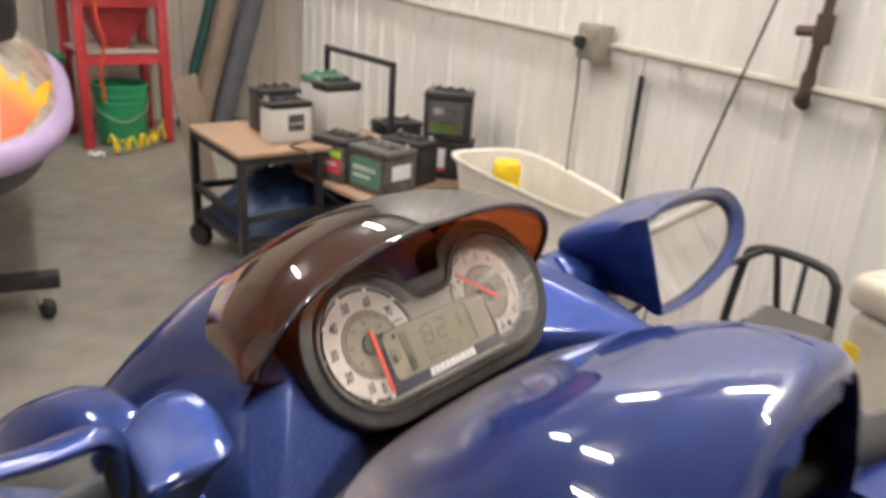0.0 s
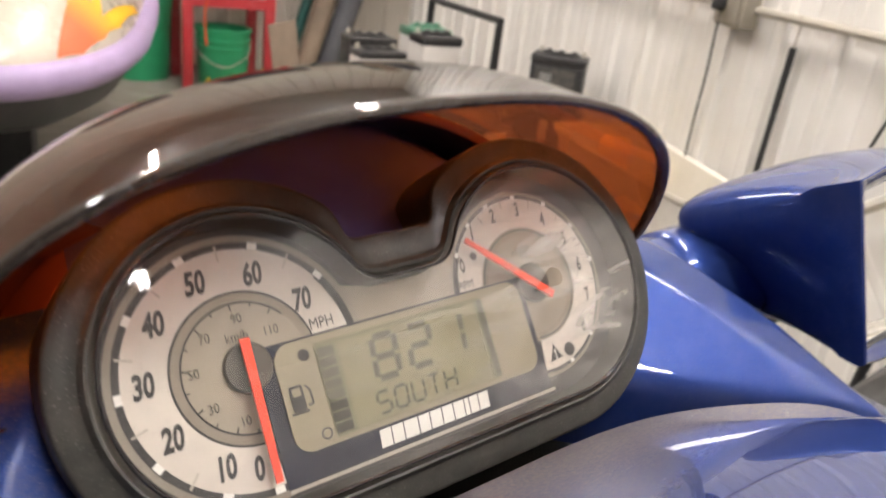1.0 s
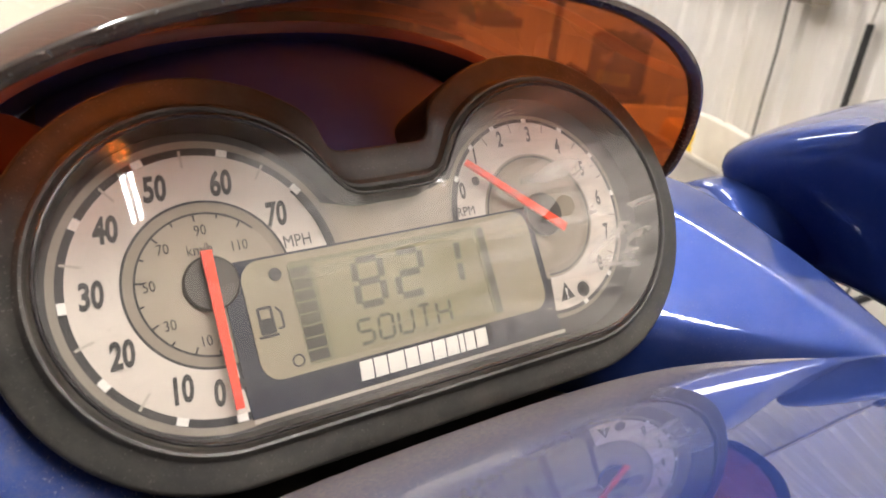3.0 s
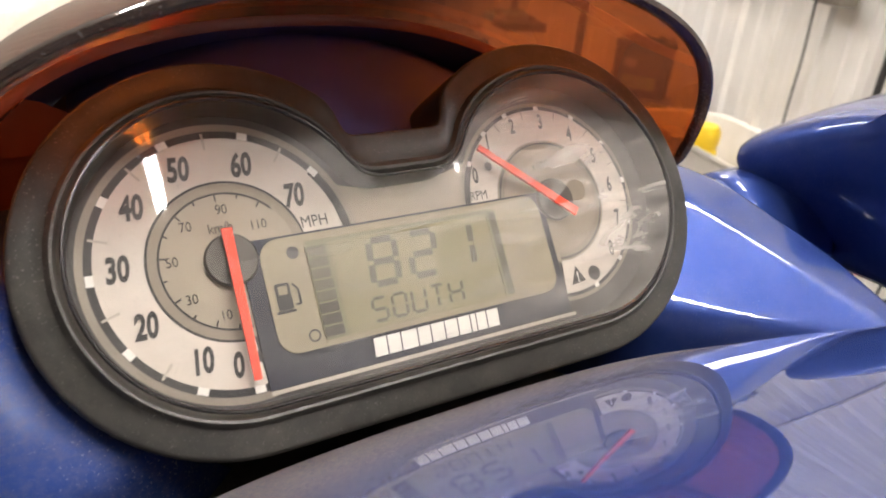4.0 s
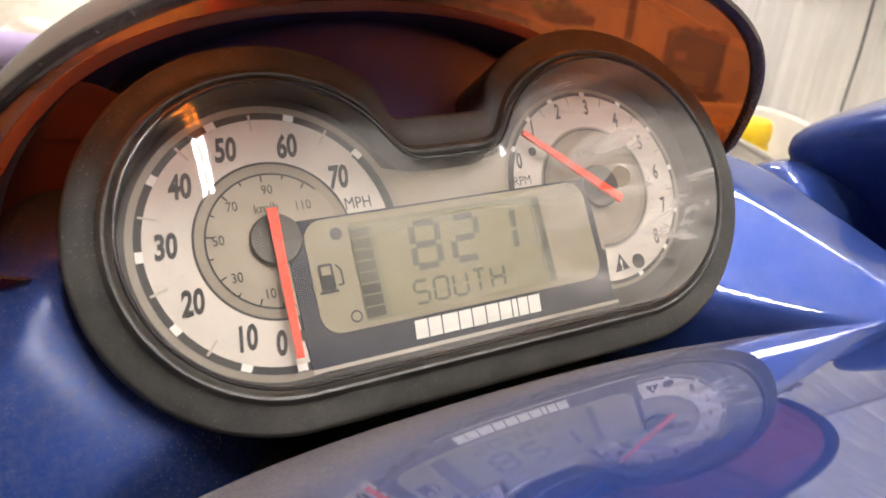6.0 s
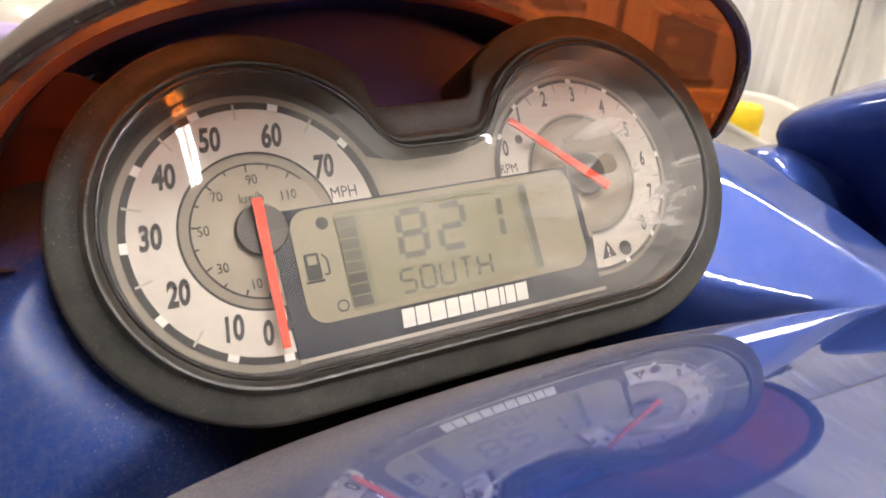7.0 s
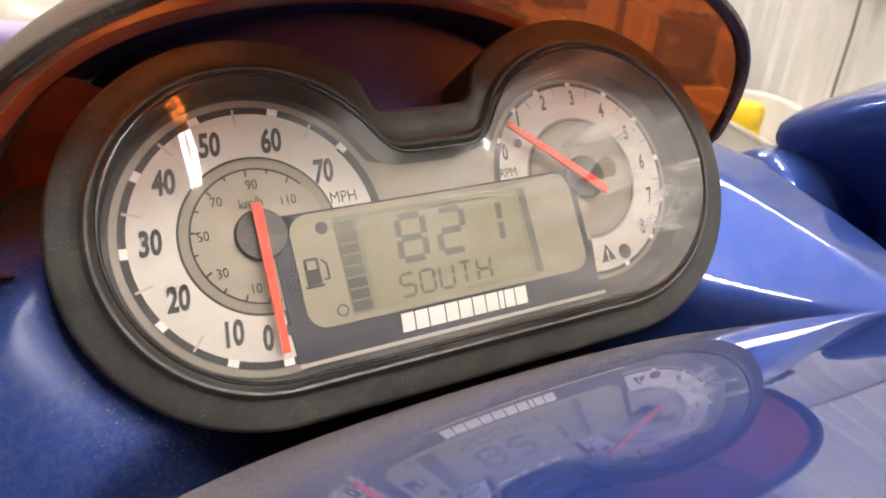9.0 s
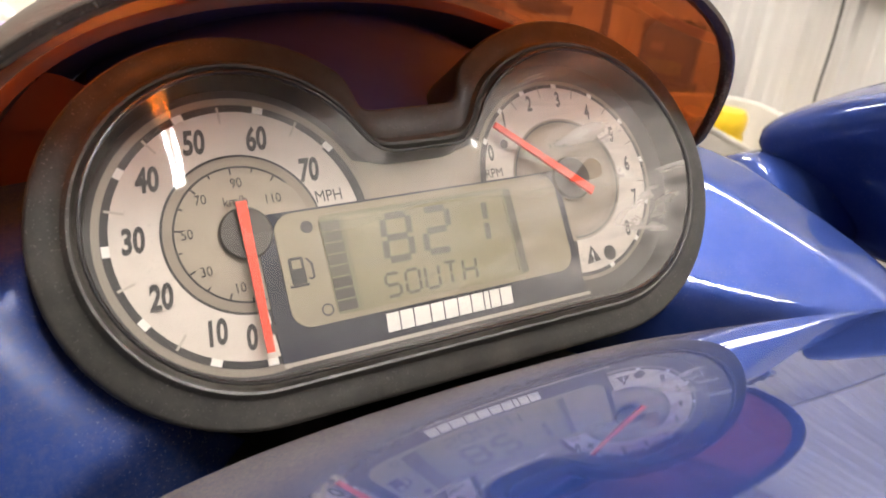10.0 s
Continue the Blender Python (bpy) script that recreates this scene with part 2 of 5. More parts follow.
CONCRETE = mat("worn_concrete", (0.215, 0.195, 0.165), 0.55, var=0.3, scale=8, bump=0.1, bscale=120, dust=0.35, dcol=(0.16, 0.14, 0.12), dscale=1.5)
STEEL_WALL = mat("off_white_wall_steel", (0.76, 0.73, 0.68), 0.45, var=0.07, scale=9, dust=0.3, dcol=(0.46, 0.4, 0.32), dscale=5, streak=0.06)
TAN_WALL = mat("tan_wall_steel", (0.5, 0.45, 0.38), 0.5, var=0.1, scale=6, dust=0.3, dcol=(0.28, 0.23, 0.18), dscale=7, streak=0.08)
CONDUIT = mat("painted_conduit", (0.44, 0.405, 0.34), 0.45, 0.2, var=0.1, dust=0.3, dscale=20)
BOXGREY = mat("weathered_outlet_box", (0.3, 0.27, 0.22), 0.55, 0.3, var=0.2, dust=0.4, dscale=30)
RUST = mat("rusty_dark_pipe", (0.07, 0.045, 0.035), 0.7, 0.2, var=0.4, scale=60, dust=0.3, dcol=(0.2, 0.12, 0.08), dscale=30)
CORD = mat("dusty_cord_rubber", (0.07, 0.066, 0.06), 0.7, var=0.2)
RUBBER = mat("black_rubber", (0.018, 0.018, 0.018), 0.6, var=0.2)
DARK_STEEL = mat("dark_painted_steel", (0.017, 0.017, 0.019), 0.5, 0.2, var=0.25, dust=0.07, dscale=30)
PLYWOOD = mat("worn_plywood", (0.31, 0.2, 0.125), 0.6, var=0.2, scale=30, bump=0.1, dust=0.3, dcol=(0.3, 0.2, 0.12), dscale=10)
RED_PAINT = mat("red_enamel", (0.42, 0.02, 0.03), 0.4, var=0.15, scale=20, dust=0.2, dscale=20)
GREEN_PAIL = mat("green_plastic", (0.02, 0.26, 0.11), 0.4, var=0.12, scale=20)
YELLOW = mat("yellow_plastic", (0.8, 0.55, 0.02), 0.4, var=0.08)
WHITE_PLASTIC = mat("white_plastic", (0.68, 0.64, 0.56), 0.45, var=0.08, scale=12, dust=0.3, dcol=(0.42, 0.36, 0.28), dscale=8)
BATT_BLACK = mat("black_battery_case", (0.018, 0.018, 0.02), 0.4, var=0.15, dust=0.12, dscale=30)
BATT_WHITE = mat("translucent_white_case", (0.6, 0.57, 0.53), 0.4, var=0.08)
BATT_GREY = mat("grey_battery_case", (0.05, 0.05, 0.047), 0.5, var=0.2, dust=0.4, dscale=30)
LABEL_GREEN = mat("green_label", (0.08, 0.2, 0.13), 0.4, var=0.2, scale=60)
LABEL_LIME = mat("lime_label", (0.4, 0.7, 0.04), 0.4, var=0.1)
LABEL_RED = mat("red_label", (0.55, 0.06, 0.09), 0.4, var=0.15)
LABEL_WHITE = mat("white_label", (0.75, 0.74, 0.72), 0.5, var=0.1, scale=80)
LABEL_BLUE = mat("blue_label", (0.03, 0.08, 0.3), 0.4, var=0.1)
GEL_WHITE = mat("white_gelcoat", (0.52, 0.465, 0.37), 0.25, 0, 0.5, 0.05, 10, dust=0.2, dscale=10)
PURPLE = mat("lavender_rubber_bumper", (0.36, 0.27, 0.45), 0.45, var=0.12, scale=15, dust=0.15)
FLAME = mat("flame_decal_print", (0.85, 0.16, 0.05), 0.35, var=0.08)
FT = FLAME.node_tree
fco, fsp, frm, fmx = (FT.nodes.new(k) for k in ("ShaderNodeTexCoord", "ShaderNodeSeparateXYZ", "ShaderNodeMapRange", "ShaderNodeMix"))
fmx.data_type = "RGBA"
fmx.inputs[6].default_value, fmx.inputs[7].default_value = (0.85, 0.14, 0.05, 1), (0.9, 0.5, 0.02, 1)
frm.inputs[1].default_value, frm.inputs[2].default_value = -0.72, -0.48
FT.links.new(fco.outputs["Object"], fsp.inputs[0])
FT.links.new(fsp.outputs[1], frm.inputs[0])
FT.links.new(frm.outputs[0], fmx.inputs[0])
FT.links.new(fmx.outputs[2], FT.nodes["Principled BSDF"].inputs["Base Color"])
TEAL = mat("teal_trim", (0.015, 0.075, 0.065), 0.4, var=0.1)
FABRIC = mat("dark_grey_canvas", (0.07, 0.066, 0.06), 0.9, var=0.3, scale=15, bump=0.3)
ORANGE_LINE = mat("orange_rubber", (0.55, 0.07, 0.02), 0.5, var=0.15)
BLUE_TARP = mat("blue_sheet", (0.005, 0.022, 0.07), 0.5, var=0.3, scale=10)
CARD_TUBE = mat("brown_cardboard", (0.24, 0.18, 0.13), 0.8, var=0.2, scale=10)
GREY_ROLL = mat("grey_rolled_sheet", (0.09, 0.09, 0.1), 0.7, var=0.3, scale=8)
CEIL = mat("white_ceiling_liner", (0.58, 0.57, 0.54), 0.6, var=0.05, scale=4)
LAMP_ON = glow("lit_fluorescent_tube", (1.0, 0.945, 0.92), LAMP)


# ---- mesh helpers ----
def finish(name, bm, material, parent=None, label="", smooth=True, normals=True):
    if normals:
        bmesh.ops.recalc_face_normals(bm, faces=bm.faces)
    me = bpy.data.meshes.new(name)
    bm.to_mesh(me)
    bm.free()
    me.materials.append(material)
    if smooth:
        me.shade_smooth()
        me.set_sharp_from_angle(angle=radians(38))
    ob = new(name, me)
    if parent is not None:
        ob.parent = parent
    if label:
        ob["label"] = label
    return ob


def part(name, bm, material, parent, label="", **k):
    return finish(name, bm, material, parent, label, **k)


def root(name, m, label, category, group="", kind=""):
    e = new(name)
    e.empty_display_size = 0.05
    e.matrix_world = m
    return tagged(e, label, category, group, kind)


def box(x0, x1, y0, y1, z0, z1, bevel=0.0, bm=None, seg=2):
    own = bmesh.new()
    bmesh.ops.create_cube(own, size=1)
    for v in own.verts:
        v.co = Vector(((x0 + x1) / 2 + v.co.x * (x1 - x0), (y0 + y1) / 2 + v.co.y * (y1 - y0), (z0 + z1) / 2 + v.co.z * (z1 - z0)))
    if bevel:
        bmesh.ops.bevel(own, geom=own.edges[:], offset=bevel, segments=seg, affect="EDGES", profile=0.5)
    return own if bm is None else join(bm, own)


def join(bm, own):
    me = bpy.data.meshes.new("tmp")
    own.to_mesh(me)
    own.free()
    bm.from_mesh(me)
    bpy.data.meshes.remove(me)
    return bm


def moved(bm, m):
    bmesh.ops.transform(bm, matrix=m, verts=bm.verts)
    return bm


def grid(rows, closed_u=False, closed_v=False, cap=False):
    """A skin through rows of points."""
    bm = bmesh.new()
    V = [[bm.verts.new(p) for p in r] for r in rows]
    nu, nv = len(V), len(V[0])
    for i in range(nu - (0 if closed_u else 1)):
        for j in range(nv - (0 if closed_v else 1)):
            a, b, c, d = V[i][j], V[(i + 1) % nu][j], V[(i + 1) % nu][(j + 1) % nv], V[i][(j + 1) % nv]
            bm.faces.new((a, b, c, d))
    if cap and closed_v:
        bm.faces.new(V[0])
        bm.faces.new(V[-1][::-1])
    return bm


def smooth_path(pts, n=8):
    """Catmull-Rom points through pts."""
    P = [Vector(p) for p in pts]
    if len(P) < 3:
        return P
    P = [P[0] * 2 - P[1]] + P + [P[-1] * 2 - P[-2]]
    out = []
    for i in range(1, len(P) - 2):
        a, b, c, d = P[i - 1:i + 3]
        for k in range(n):
            t = k / n
            out.append(0.5 * (2 * b + (c - a) * t + (2 * a - 5 * b + 4 * c - d) * t * t + (3 * b - a - 3 * c + d) * t ** 3))
    return out + [P[-2]]


def tube(pts, r, n=8, curve=0):
    P = smooth_path(pts, curve) if curve else [Vector(p) for p in pts]
    rows, up = [], None
    for i, p in enumerate(P):
        d = (P[min(i + 1, len(P) - 1)] - P[max(i - 1, 0)]).normalized()
        if up is None:
            up = d.orthogonal().normalized()
        up = (up - d * up.dot(d)).normalized()
        s = d.cross(up)
        rr = r[i * (len(r) - 1) // max(1, len(P) - 1)] if isinstance(r, (list, tuple)) else r
        rows.append([p + (up * math.cos(2 * math.pi * k / n) + s * math.sin(2 * math.pi * k / n)) * rr for k in range(n)])
    return grid(rows, closed_v=True, cap=True)


def lathe(profile, n=28, cap=False):
    rows = [[(r * math.cos(2 * math.pi * k / n), r * math.sin(2 * math.pi * k / n), z) for k in range(n)] for r, z in profile]
    return grid(rows, closed_v=True, cap=cap)


def slab(poly, z0, z1):
    """A flat piece with the outline poly, from z0 to z1."""
    bm = bmesh.new()
    lo = [bm.verts.new((x, y, z0)) for x, y in poly]
    hi = [bm.verts.new((x, y, z1)) for x, y in poly]
    bm.faces.new(lo[::-1])
    bm.faces.new(hi)
    for i in range(len(poly)):
        j = (i + 1) % len(poly)
        bm.faces.new((lo[i], lo[j], hi[j], hi[i]))
    return bm


def text_mesh(s, size, wide=1.0, bold=0.0, shear=0.0):
    c = bpy.data.curves.new("text", "FONT")
    c.body, c.size, c.align_x, c.align_y = s, size, "CENTER", "CENTER"
    c.offset, c.shear, c.extrude, c.resolution_u = bold, shear, 0.00006, 3
    ob = bpy.data.objects.new("text", c)
    scene.collection.objects.link(ob)
    dg = bpy.context.evaluated_depsgraph_get()
    me = bpy.data.meshes.new_from_object(ob.evaluated_get(dg))
    bpy.data.objects.remove(ob)
    bm = bmesh.new()
    bm.from_mesh(me)
    bpy.data.meshes.remove(me)
    xs = [v.co.x for v in bm.verts]
    ys = [v.co.y for v in bm.verts]
    cx, cy = (min(xs) + max(xs)) / 2, (min(ys) + max(ys)) / 2
    for v in bm.verts:
        v.co.x, v.co.y = (v.co.x - cx) * wide, v.co.y - cy
    return bm


# ---- the workshop shell ----
XW, YB, XL, YF, ZC = 1.46, 5.7, -9.0, -6.0, 3.8


def ribbed_wall(name, material, length, height, pitch=0.229, label=""):
    """Steel liner sheet along x, facing -y, with trapezoid ribs and small pencil ribs between them."""
    prof = []
    x = 0.0
    while x < length:
        for dx, d in ((0, 0), (0.07, 0), (0.076, -0.004), (0.084, -0.004), (0.09, 0), (0.14, 0), (0.146, -0.004), (0.154, -0.004), (0.16, 0), (0.19, 0), (0.2, -0.016), (0.216, -0.016)):
            if x + dx < length:
                prof.append((x + dx, d))
        x += pitch
    prof.append((length, 0))
    prof += [(length, 0.12), (0, 0.12)]
    bm = bmesh.new()
    lo = [bm.verts.new((px, py, 0)) for px, py in prof]
    hi = [bm.verts.new((px, py, height)) for px, py in prof]
    for i in range(len(prof)):
        j = (i + 1) % len(prof)
        bm.faces.new((lo[i], lo[j], hi[j], hi[i]))
    bm.faces.new(lo[::-1])
    bm.faces.new(hi)
    ob = finish(name, bm, material, None, smooth=False)
    return tagged(ob, label, "wall", kind="structure")


wall_east = ribbed_wall("wall_east", STEEL_WALL, YB - YF, ZC, label="off-white ribbed steel liner wall, stained and dusty")
wall_east.matrix_world = pose(XW, YB, 0, 0, 0, -90)
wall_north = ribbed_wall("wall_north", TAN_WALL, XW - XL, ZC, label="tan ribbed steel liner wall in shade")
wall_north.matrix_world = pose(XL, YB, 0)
wall_west = ribbed_wall("wall_west", STEEL_WALL, YB - YF, ZC, label="off-white ribbed steel liner wall")
wall_west.matrix_world = pose(XL, YF, 0, 0, 0, 90)
# Behind the camera and unseen; its colour is darkened so reflections stay dark.
wall_south = ribbed_wall("wall_south", SHADE_WALL, XW - XL, ZC, label="unseen ribbed steel liner wall, darkened to keep reflections dark")
wall_south.matrix_world = pose(XW, YF, 0, 0, 0, 180)
tagged(finish("floor", box(XL - 0.2, XW + 0.2, YF - 0.2, YB + 0.2, -0.2, 0), CONCRETE, smooth=False), "worn grey concrete slab with stains and scuffs", "floor", kind="structure")
tagged(finish("ceiling", box(XL - 0.2, XW + 0.2, YF - 0.2, YB + 0.2, ZC, ZC + 0.15), CEIL, smooth=False), "white steel ceiling liner", "ceiling", kind="structure")


def strip_light(m):
    r = root("strip_light", m, "white two-tube fluorescent strip light, switched on", "light", "ceiling strip lights")
    part("body", box(-0.63, 0.63, -0.08, 0.08, -0.06, 0.0, 0.008), CEIL, r)
    for y in (-0.035, 0.035):
        part("tube", tube([(-0.6, y, -0.085), (0.6, y, -0.085)], 0.019, 10), LAMP_ON, r, "lit fluorescent tube")
    return r


first = None
for x, y, turn in ((0.5, -1.38, 119.5), (0.8, -0.5, 0), (0.68, 1.3, 90), (0.68, 3.7, 90), (-2.3, 1.3, 90), (-1.9, 3.6, 90), (-4.6, 0.4, 90)):
    m = pose(x, y, ZC - 0.004, 0, 0, turn)
    first = copy_thing(first, m) if first else strip_light(m)

# ---- the blue watercraft ----
# face frame: x along the dials, y up the face, z out of it; craft frame: y ahead, z up
MF = Matrix(((0.93587, -0.24272, 0.25541), (0.34858, 0.53206, -0.77162), (0.05139, 0.81117, 0.58255)))
TIP = Matrix(((1, 0, 0), (0, 0.5834, 0.8122), (0, -0.8122, 0.5834)))   # columns: craft axes in the face frame
craft_m = (MF @ TIP).to_4x4()
craft_m.translation = (0.00114, 0.00836, 1.05058)
FACE_TO_CRAFT = TIP.transposed().to_4x4()
craft = root("personal_watercraft", craft_m, "metallic blue personal watercraft with smoked visor and twin-dial instrument cluster", "watercraft")
MM = Matrix.Scale(0.001, 4)


def fpart(name, bm, material, parent, label="", z=0.0, **k):
    """A part drawn in millimetres in the face frame."""
    moved(bm, Matrix.Translation((0, 0, z)))
    moved(bm, FACE_TO_CRAFT @ MM)
    return part(name, bm, material, parent, label, **k)


def kp(x, y, z):
    """Face millimetres to craft metres."""
    return FACE_TO_CRAFT @ MM @ Vector((x, y, z))


HX = 64.2


def outline(r, notch, flat, n=40, cut=52, squeeze=0.55):
    """The twin-lobed outline of the cluster: two arcs, a straight foot and a dip between the lobes."""
    left = []
    for k in range(n + 1):
        a = radians(270 - (270 - cut) * k / n)
        left.append(Vector((-HX + r * math.cos(a), r * math.sin(a))))
    p0, p3 = left[-1], Vector((-flat, notch))
    t0 = Vector((math.sin(radians(cut)), -math.cos(radians(cut))))
    d = (p3 - p0).length
    p1, p2 = p0 + t0 * d * squeeze, p3 + Vector((-1, 0)) * d * squeeze * 0.8
    for k in range(1, 13):
        t = k / 12
        left.append((1 - t) ** 3 * p0 + 3 * (1 - t) ** 2 * t * p1 + 3 * (1 - t) * t * t * p2 + t ** 3 * p3)
    right = [Vector((-p.x, p.y)) for p in left[::-1]]
    mid = [Vector((-flat + 2 * flat * k / 6, notch)) for k in range(1, 6)]
    foot = [Vector((HX - 2 * HX * k / 14, -r)) for k in range(1, 14)]
    return left + mid + right + foot


def ring_skin(levels):
    """levels: (outline, z); a skin over the rings."""
    return grid([[(p.x, p.y, z) for p in o] for o, z in levels], closed_v=True)


cluster = fpart("instrument_cluster", slab([(p.x, p.y) for p in outline(50.5, 17, 9)], -3, 0), FACE_BASE, craft, "dark twin-dial instrument face")
fpart("bezel", ring_skin([(outline(62, 33, 14), -40), (outline(62.6, 33.5, 14), 0), (outline(62.6, 33.5, 14), 6.0), (outline(62.4, 33.3, 14), 6.9), (outline(61.9, 32.8, 14), 7.5), (outline(61.2, 32.1, 13.8), 7.8), (outline(57, 27, 12), 8.4), (outline(53.4, 22.4, 10.8), 9.0), (outline(52.9, 21.8, 10.6), 9.3), (outline(52.2, 20.9, 10.2), 10.9), (outline(51.5, 20, 10), 11.4), (outline(50.7, 19, 9.7), 11.2), (outline(50.2, 18.3, 9.5), 10.2), (outline(49.6, 17.5, 9.2), 8.8), (outline(48.2, 16.2, 9), 4), (outline(47.2, 15.4, 8.7), 0.9), (outline(46.9, 15.2, 8.6), -0.5)]),
      BLACK_PLASTIC, cluster, "matt black moulded bezel with dust specks")
lens_levels = [(outline(50.0, 18.0, 9.3), 10.0), (outline(49.6, 17.6, 9.1), 11.6), (outline(49.0, 17.1, 9.0), 12.6), (outline(48.0, 16.3, 8.8), 13.1)]
for r_ in (47, 46, 44.5, 43, 41, 39, 37, 35, 30, 24, 18, 11, 4):
    lens_levels.append((outline(r_, -3 + 19.5 * (r_ - 4) / 44, 4 + 4.8 * (r_ - 4) / 44), 15.4 - 0.00185 * max(0, r_ - 12) ** 2))
fpart("lens_edge", ring_skin([(outline(48.9, 17.0, 9.0), 12.3), (outline(48.9, 17.0, 9.0), 13.3), (outline(48.5, 16.7, 8.9), 13.7), (outline(48.0, 16.3, 8.8), 13.7), (outline(47.6, 16.0, 8.7), 13.3), (outline(47.6, 16.0, 8.7), 12.3)]), BLACK_GLOSS, cluster, "thin glossy edge round the lens")
fpart("lens", ring_skin(lens_levels), LENS, cluster, "clear scuffed plastic lens with reflected haze put into its colour")


def sector(cx, cy, r0, r1, a0, a1, clip=None, n=72):
    """A ring piece from a0 to a1 degrees; clip trims points to a half plane."""
    rows = []
    for k in range(n + 1):
        a = radians(a0 + (a1 - a0) * k / n)
        rows.append([(cx + r * math.cos(a), cy + r * math.sin(a), 0) for r in (r0, r1)])
    if clip:
        rows = [[clip(*p) for p in r] for r in rows]
    bm = grid(rows)
    return bm


def disc(cx, cy, r, n=32):
    bm = bmesh.new()
    bm.faces.new([bm.verts.new((cx + r * math.cos(2 * math.pi * k / n), cy + r * math.sin(2 * math.pi * k / n), 0)) for k in range(n)])
    return bm


def bar(x0, y0, x1, y1, w0, w1=None):
    w1 = w0 if w1 is None else w1
    d = Vector((x1 - x0, y1 - y0)).normalized()
    s = Vector((-d.y, d.x))
    a, b = Vector((x0, y0)), Vector((x1, y1))
    bm = bmesh.new()
    bm.faces.new([bm.verts.new((*p, 0)) for p in (a - s * w0 / 2, b - s * w1 / 2, b + s * w1 / 2, a + s * w0 / 2)])
    return bm


def rrect(x0, x1, y0, y1, r, n=6):
    pts = []
    for cx, cy, a in ((x1 - r, y1 - r, 0), (x0 + r, y1 - r, 90), (x0 + r, y0 + r, 180), (x1 - r, y0 + r, 270)):
        for k in range(n + 1):
            t = radians(a + 90 * k / n)
            pts.append((cx + r * math.cos(t), cy + r * math.sin(t)))
    return pts


def ftext(s, x, y, h, material, wide=0.75, bold=0.0, shear=0.0, z=0.9, name="numeral", turn=0.0):
    bm = text_mesh(s, h / 0.7, wide, bold * h, shear)
    moved(bm, Matrix.Translation((x, y, 0)) @ Matrix.Rotation(radians(turn), 4, "Z"))
    for v in bm.verts:
        v.co.z = 0.0
    bmesh.ops.remove_doubles(bm, verts=bm.verts, dist=1e-5)
    return fpart(name, bm, material, cluster, z=z, smooth=False)


CL, CR = (-HX, -0.9), (63.0, 0.0)


def clip_l(x, y, z):
    if x > -61.3 and y < 0:
        x = -61.3
    if x > CL[0] and y < 4.0:
        y = max(y, 4.0) if y > -20 else y
    return (x, y, z)


def clip_r(x, y, z):
    if x < 58.0 and y < 0:
        x = 58.0
    if x < CR[0] and y < 4.0 and y > -20:
        y = 4.0
    return (x, y, z)


# speedometer
fpart("dial_disc", disc(*CL, 25.4, 48), FACE, cluster, "warm grey inner dial", z=0.15)
fpart("dial_disc", disc(*CR, 24.8, 48), FACE, cluster, "warm grey inner dial", z=0.15)
fpart("centre_panel", slab([(-42, 2), (40, 2), (36, 22), (18, 17), (-18, 17), (-38, 22)], 0, 0.06), FACE, cluster, "warm grey panel between the dials", z=0.02, smooth=False)
fpart("dial_rim", sector(*CL, 42.6, 45.2, 0, 277), RIM_TAUPE, cluster, z=0.2)
fpart("scale_band", sector(*CL, 40.2, 42.8, 3, 276), INK, cluster, z=0.4)
fpart("white_scale", sector(*CL, 26.0, 40.4, 6.8, 274, clip_l), DIAL_WHITE, cluster, z=0.6)
fpart("scale_edge", sector(*CL, 25.2, 25.9, 9, 274), INK, cluster, z=0.75)
fpart("inner_ring", sector(*CL, 22.2, 25.2, 9, 274), FACE_DARK, cluster, z=0.3)
fpart("inner_scale_line", sector(*CL, 21.6, 22.3, 42, 276), INK, cluster, z=0.5)
fpart("dial_edge_line", sector(*CL, 39.6, 41.2, 5, 38), INK, cluster, z=0.8)
for s, x, y in (("0", -69, -33.5), ("10", -79, -29.8), ("20", -93.1, -15.9), ("30", -97.7, 2.3), ("40", -90.3, 20.3), ("50", -74.4, 30.4), ("60", -54.4, 29.6), ("70", -39.2, 17)):
    ftext(s, x, y, 7.5, INK, 0.64, 0.052, 0.2)
ftext("MPH", -34.4, 7.4, 4.0, INK, 0.85, name="unit_mark")
for s, x, y in (("10", -69.1, -17.6), ("30", -78.5, -10.8), ("50", -82, 1.6), ("70", -75.9, 11.8), ("90", -63.9, 15.8), ("110", -53, 9.2)):
    ftext(s, x, y, 3.2, INK, 0.85, 0.004)
ftext("km/h", -65.3, 10, 3.3, INK, 0.85, name="unit_mark")
for a in (270, 246, 212.4, 178.5, 144.5, 109, 73, 37):
    c, s = math.cos(radians(a)), math.sin(radians(a))
    fpart("tick", bar(CL[0] + 41.5 * c - 1.7 * s, CL[1] + 41.5 * s + 1.7 * c, CL[0] + 41.5 * c + 1.7 * s, CL[1] + 41.5 * s - 1.7 * c, 2.3), PRINT_WHITE, cluster, z=0.9)
for a in (229, 195.5, 161.5, 127, 91, 55):
    c, s = math.cos(radians(a)), math.sin(radians(a))
    fpart("tick", bar(CL[0] + 36.5 * c, CL[1] + 36.5 * s, CL[0] + 42 * c, CL[1] + 42 * s, 0.8), SILVER, cluster, z=0.95)
for k in range(12):
    a = radians(265 - 19.2 * k)
    c, s = math.cos(a), math.sin(a)
    fpart("tick", bar(CL[0] + (19.6 if k % 2 else 20.4) * c, CL[1] + (19.6 if k % 2 else 20.4) * s, CL[0] + 22 * c, CL[1] + 22 * s, 0.6), INK, cluster, z=0.6)
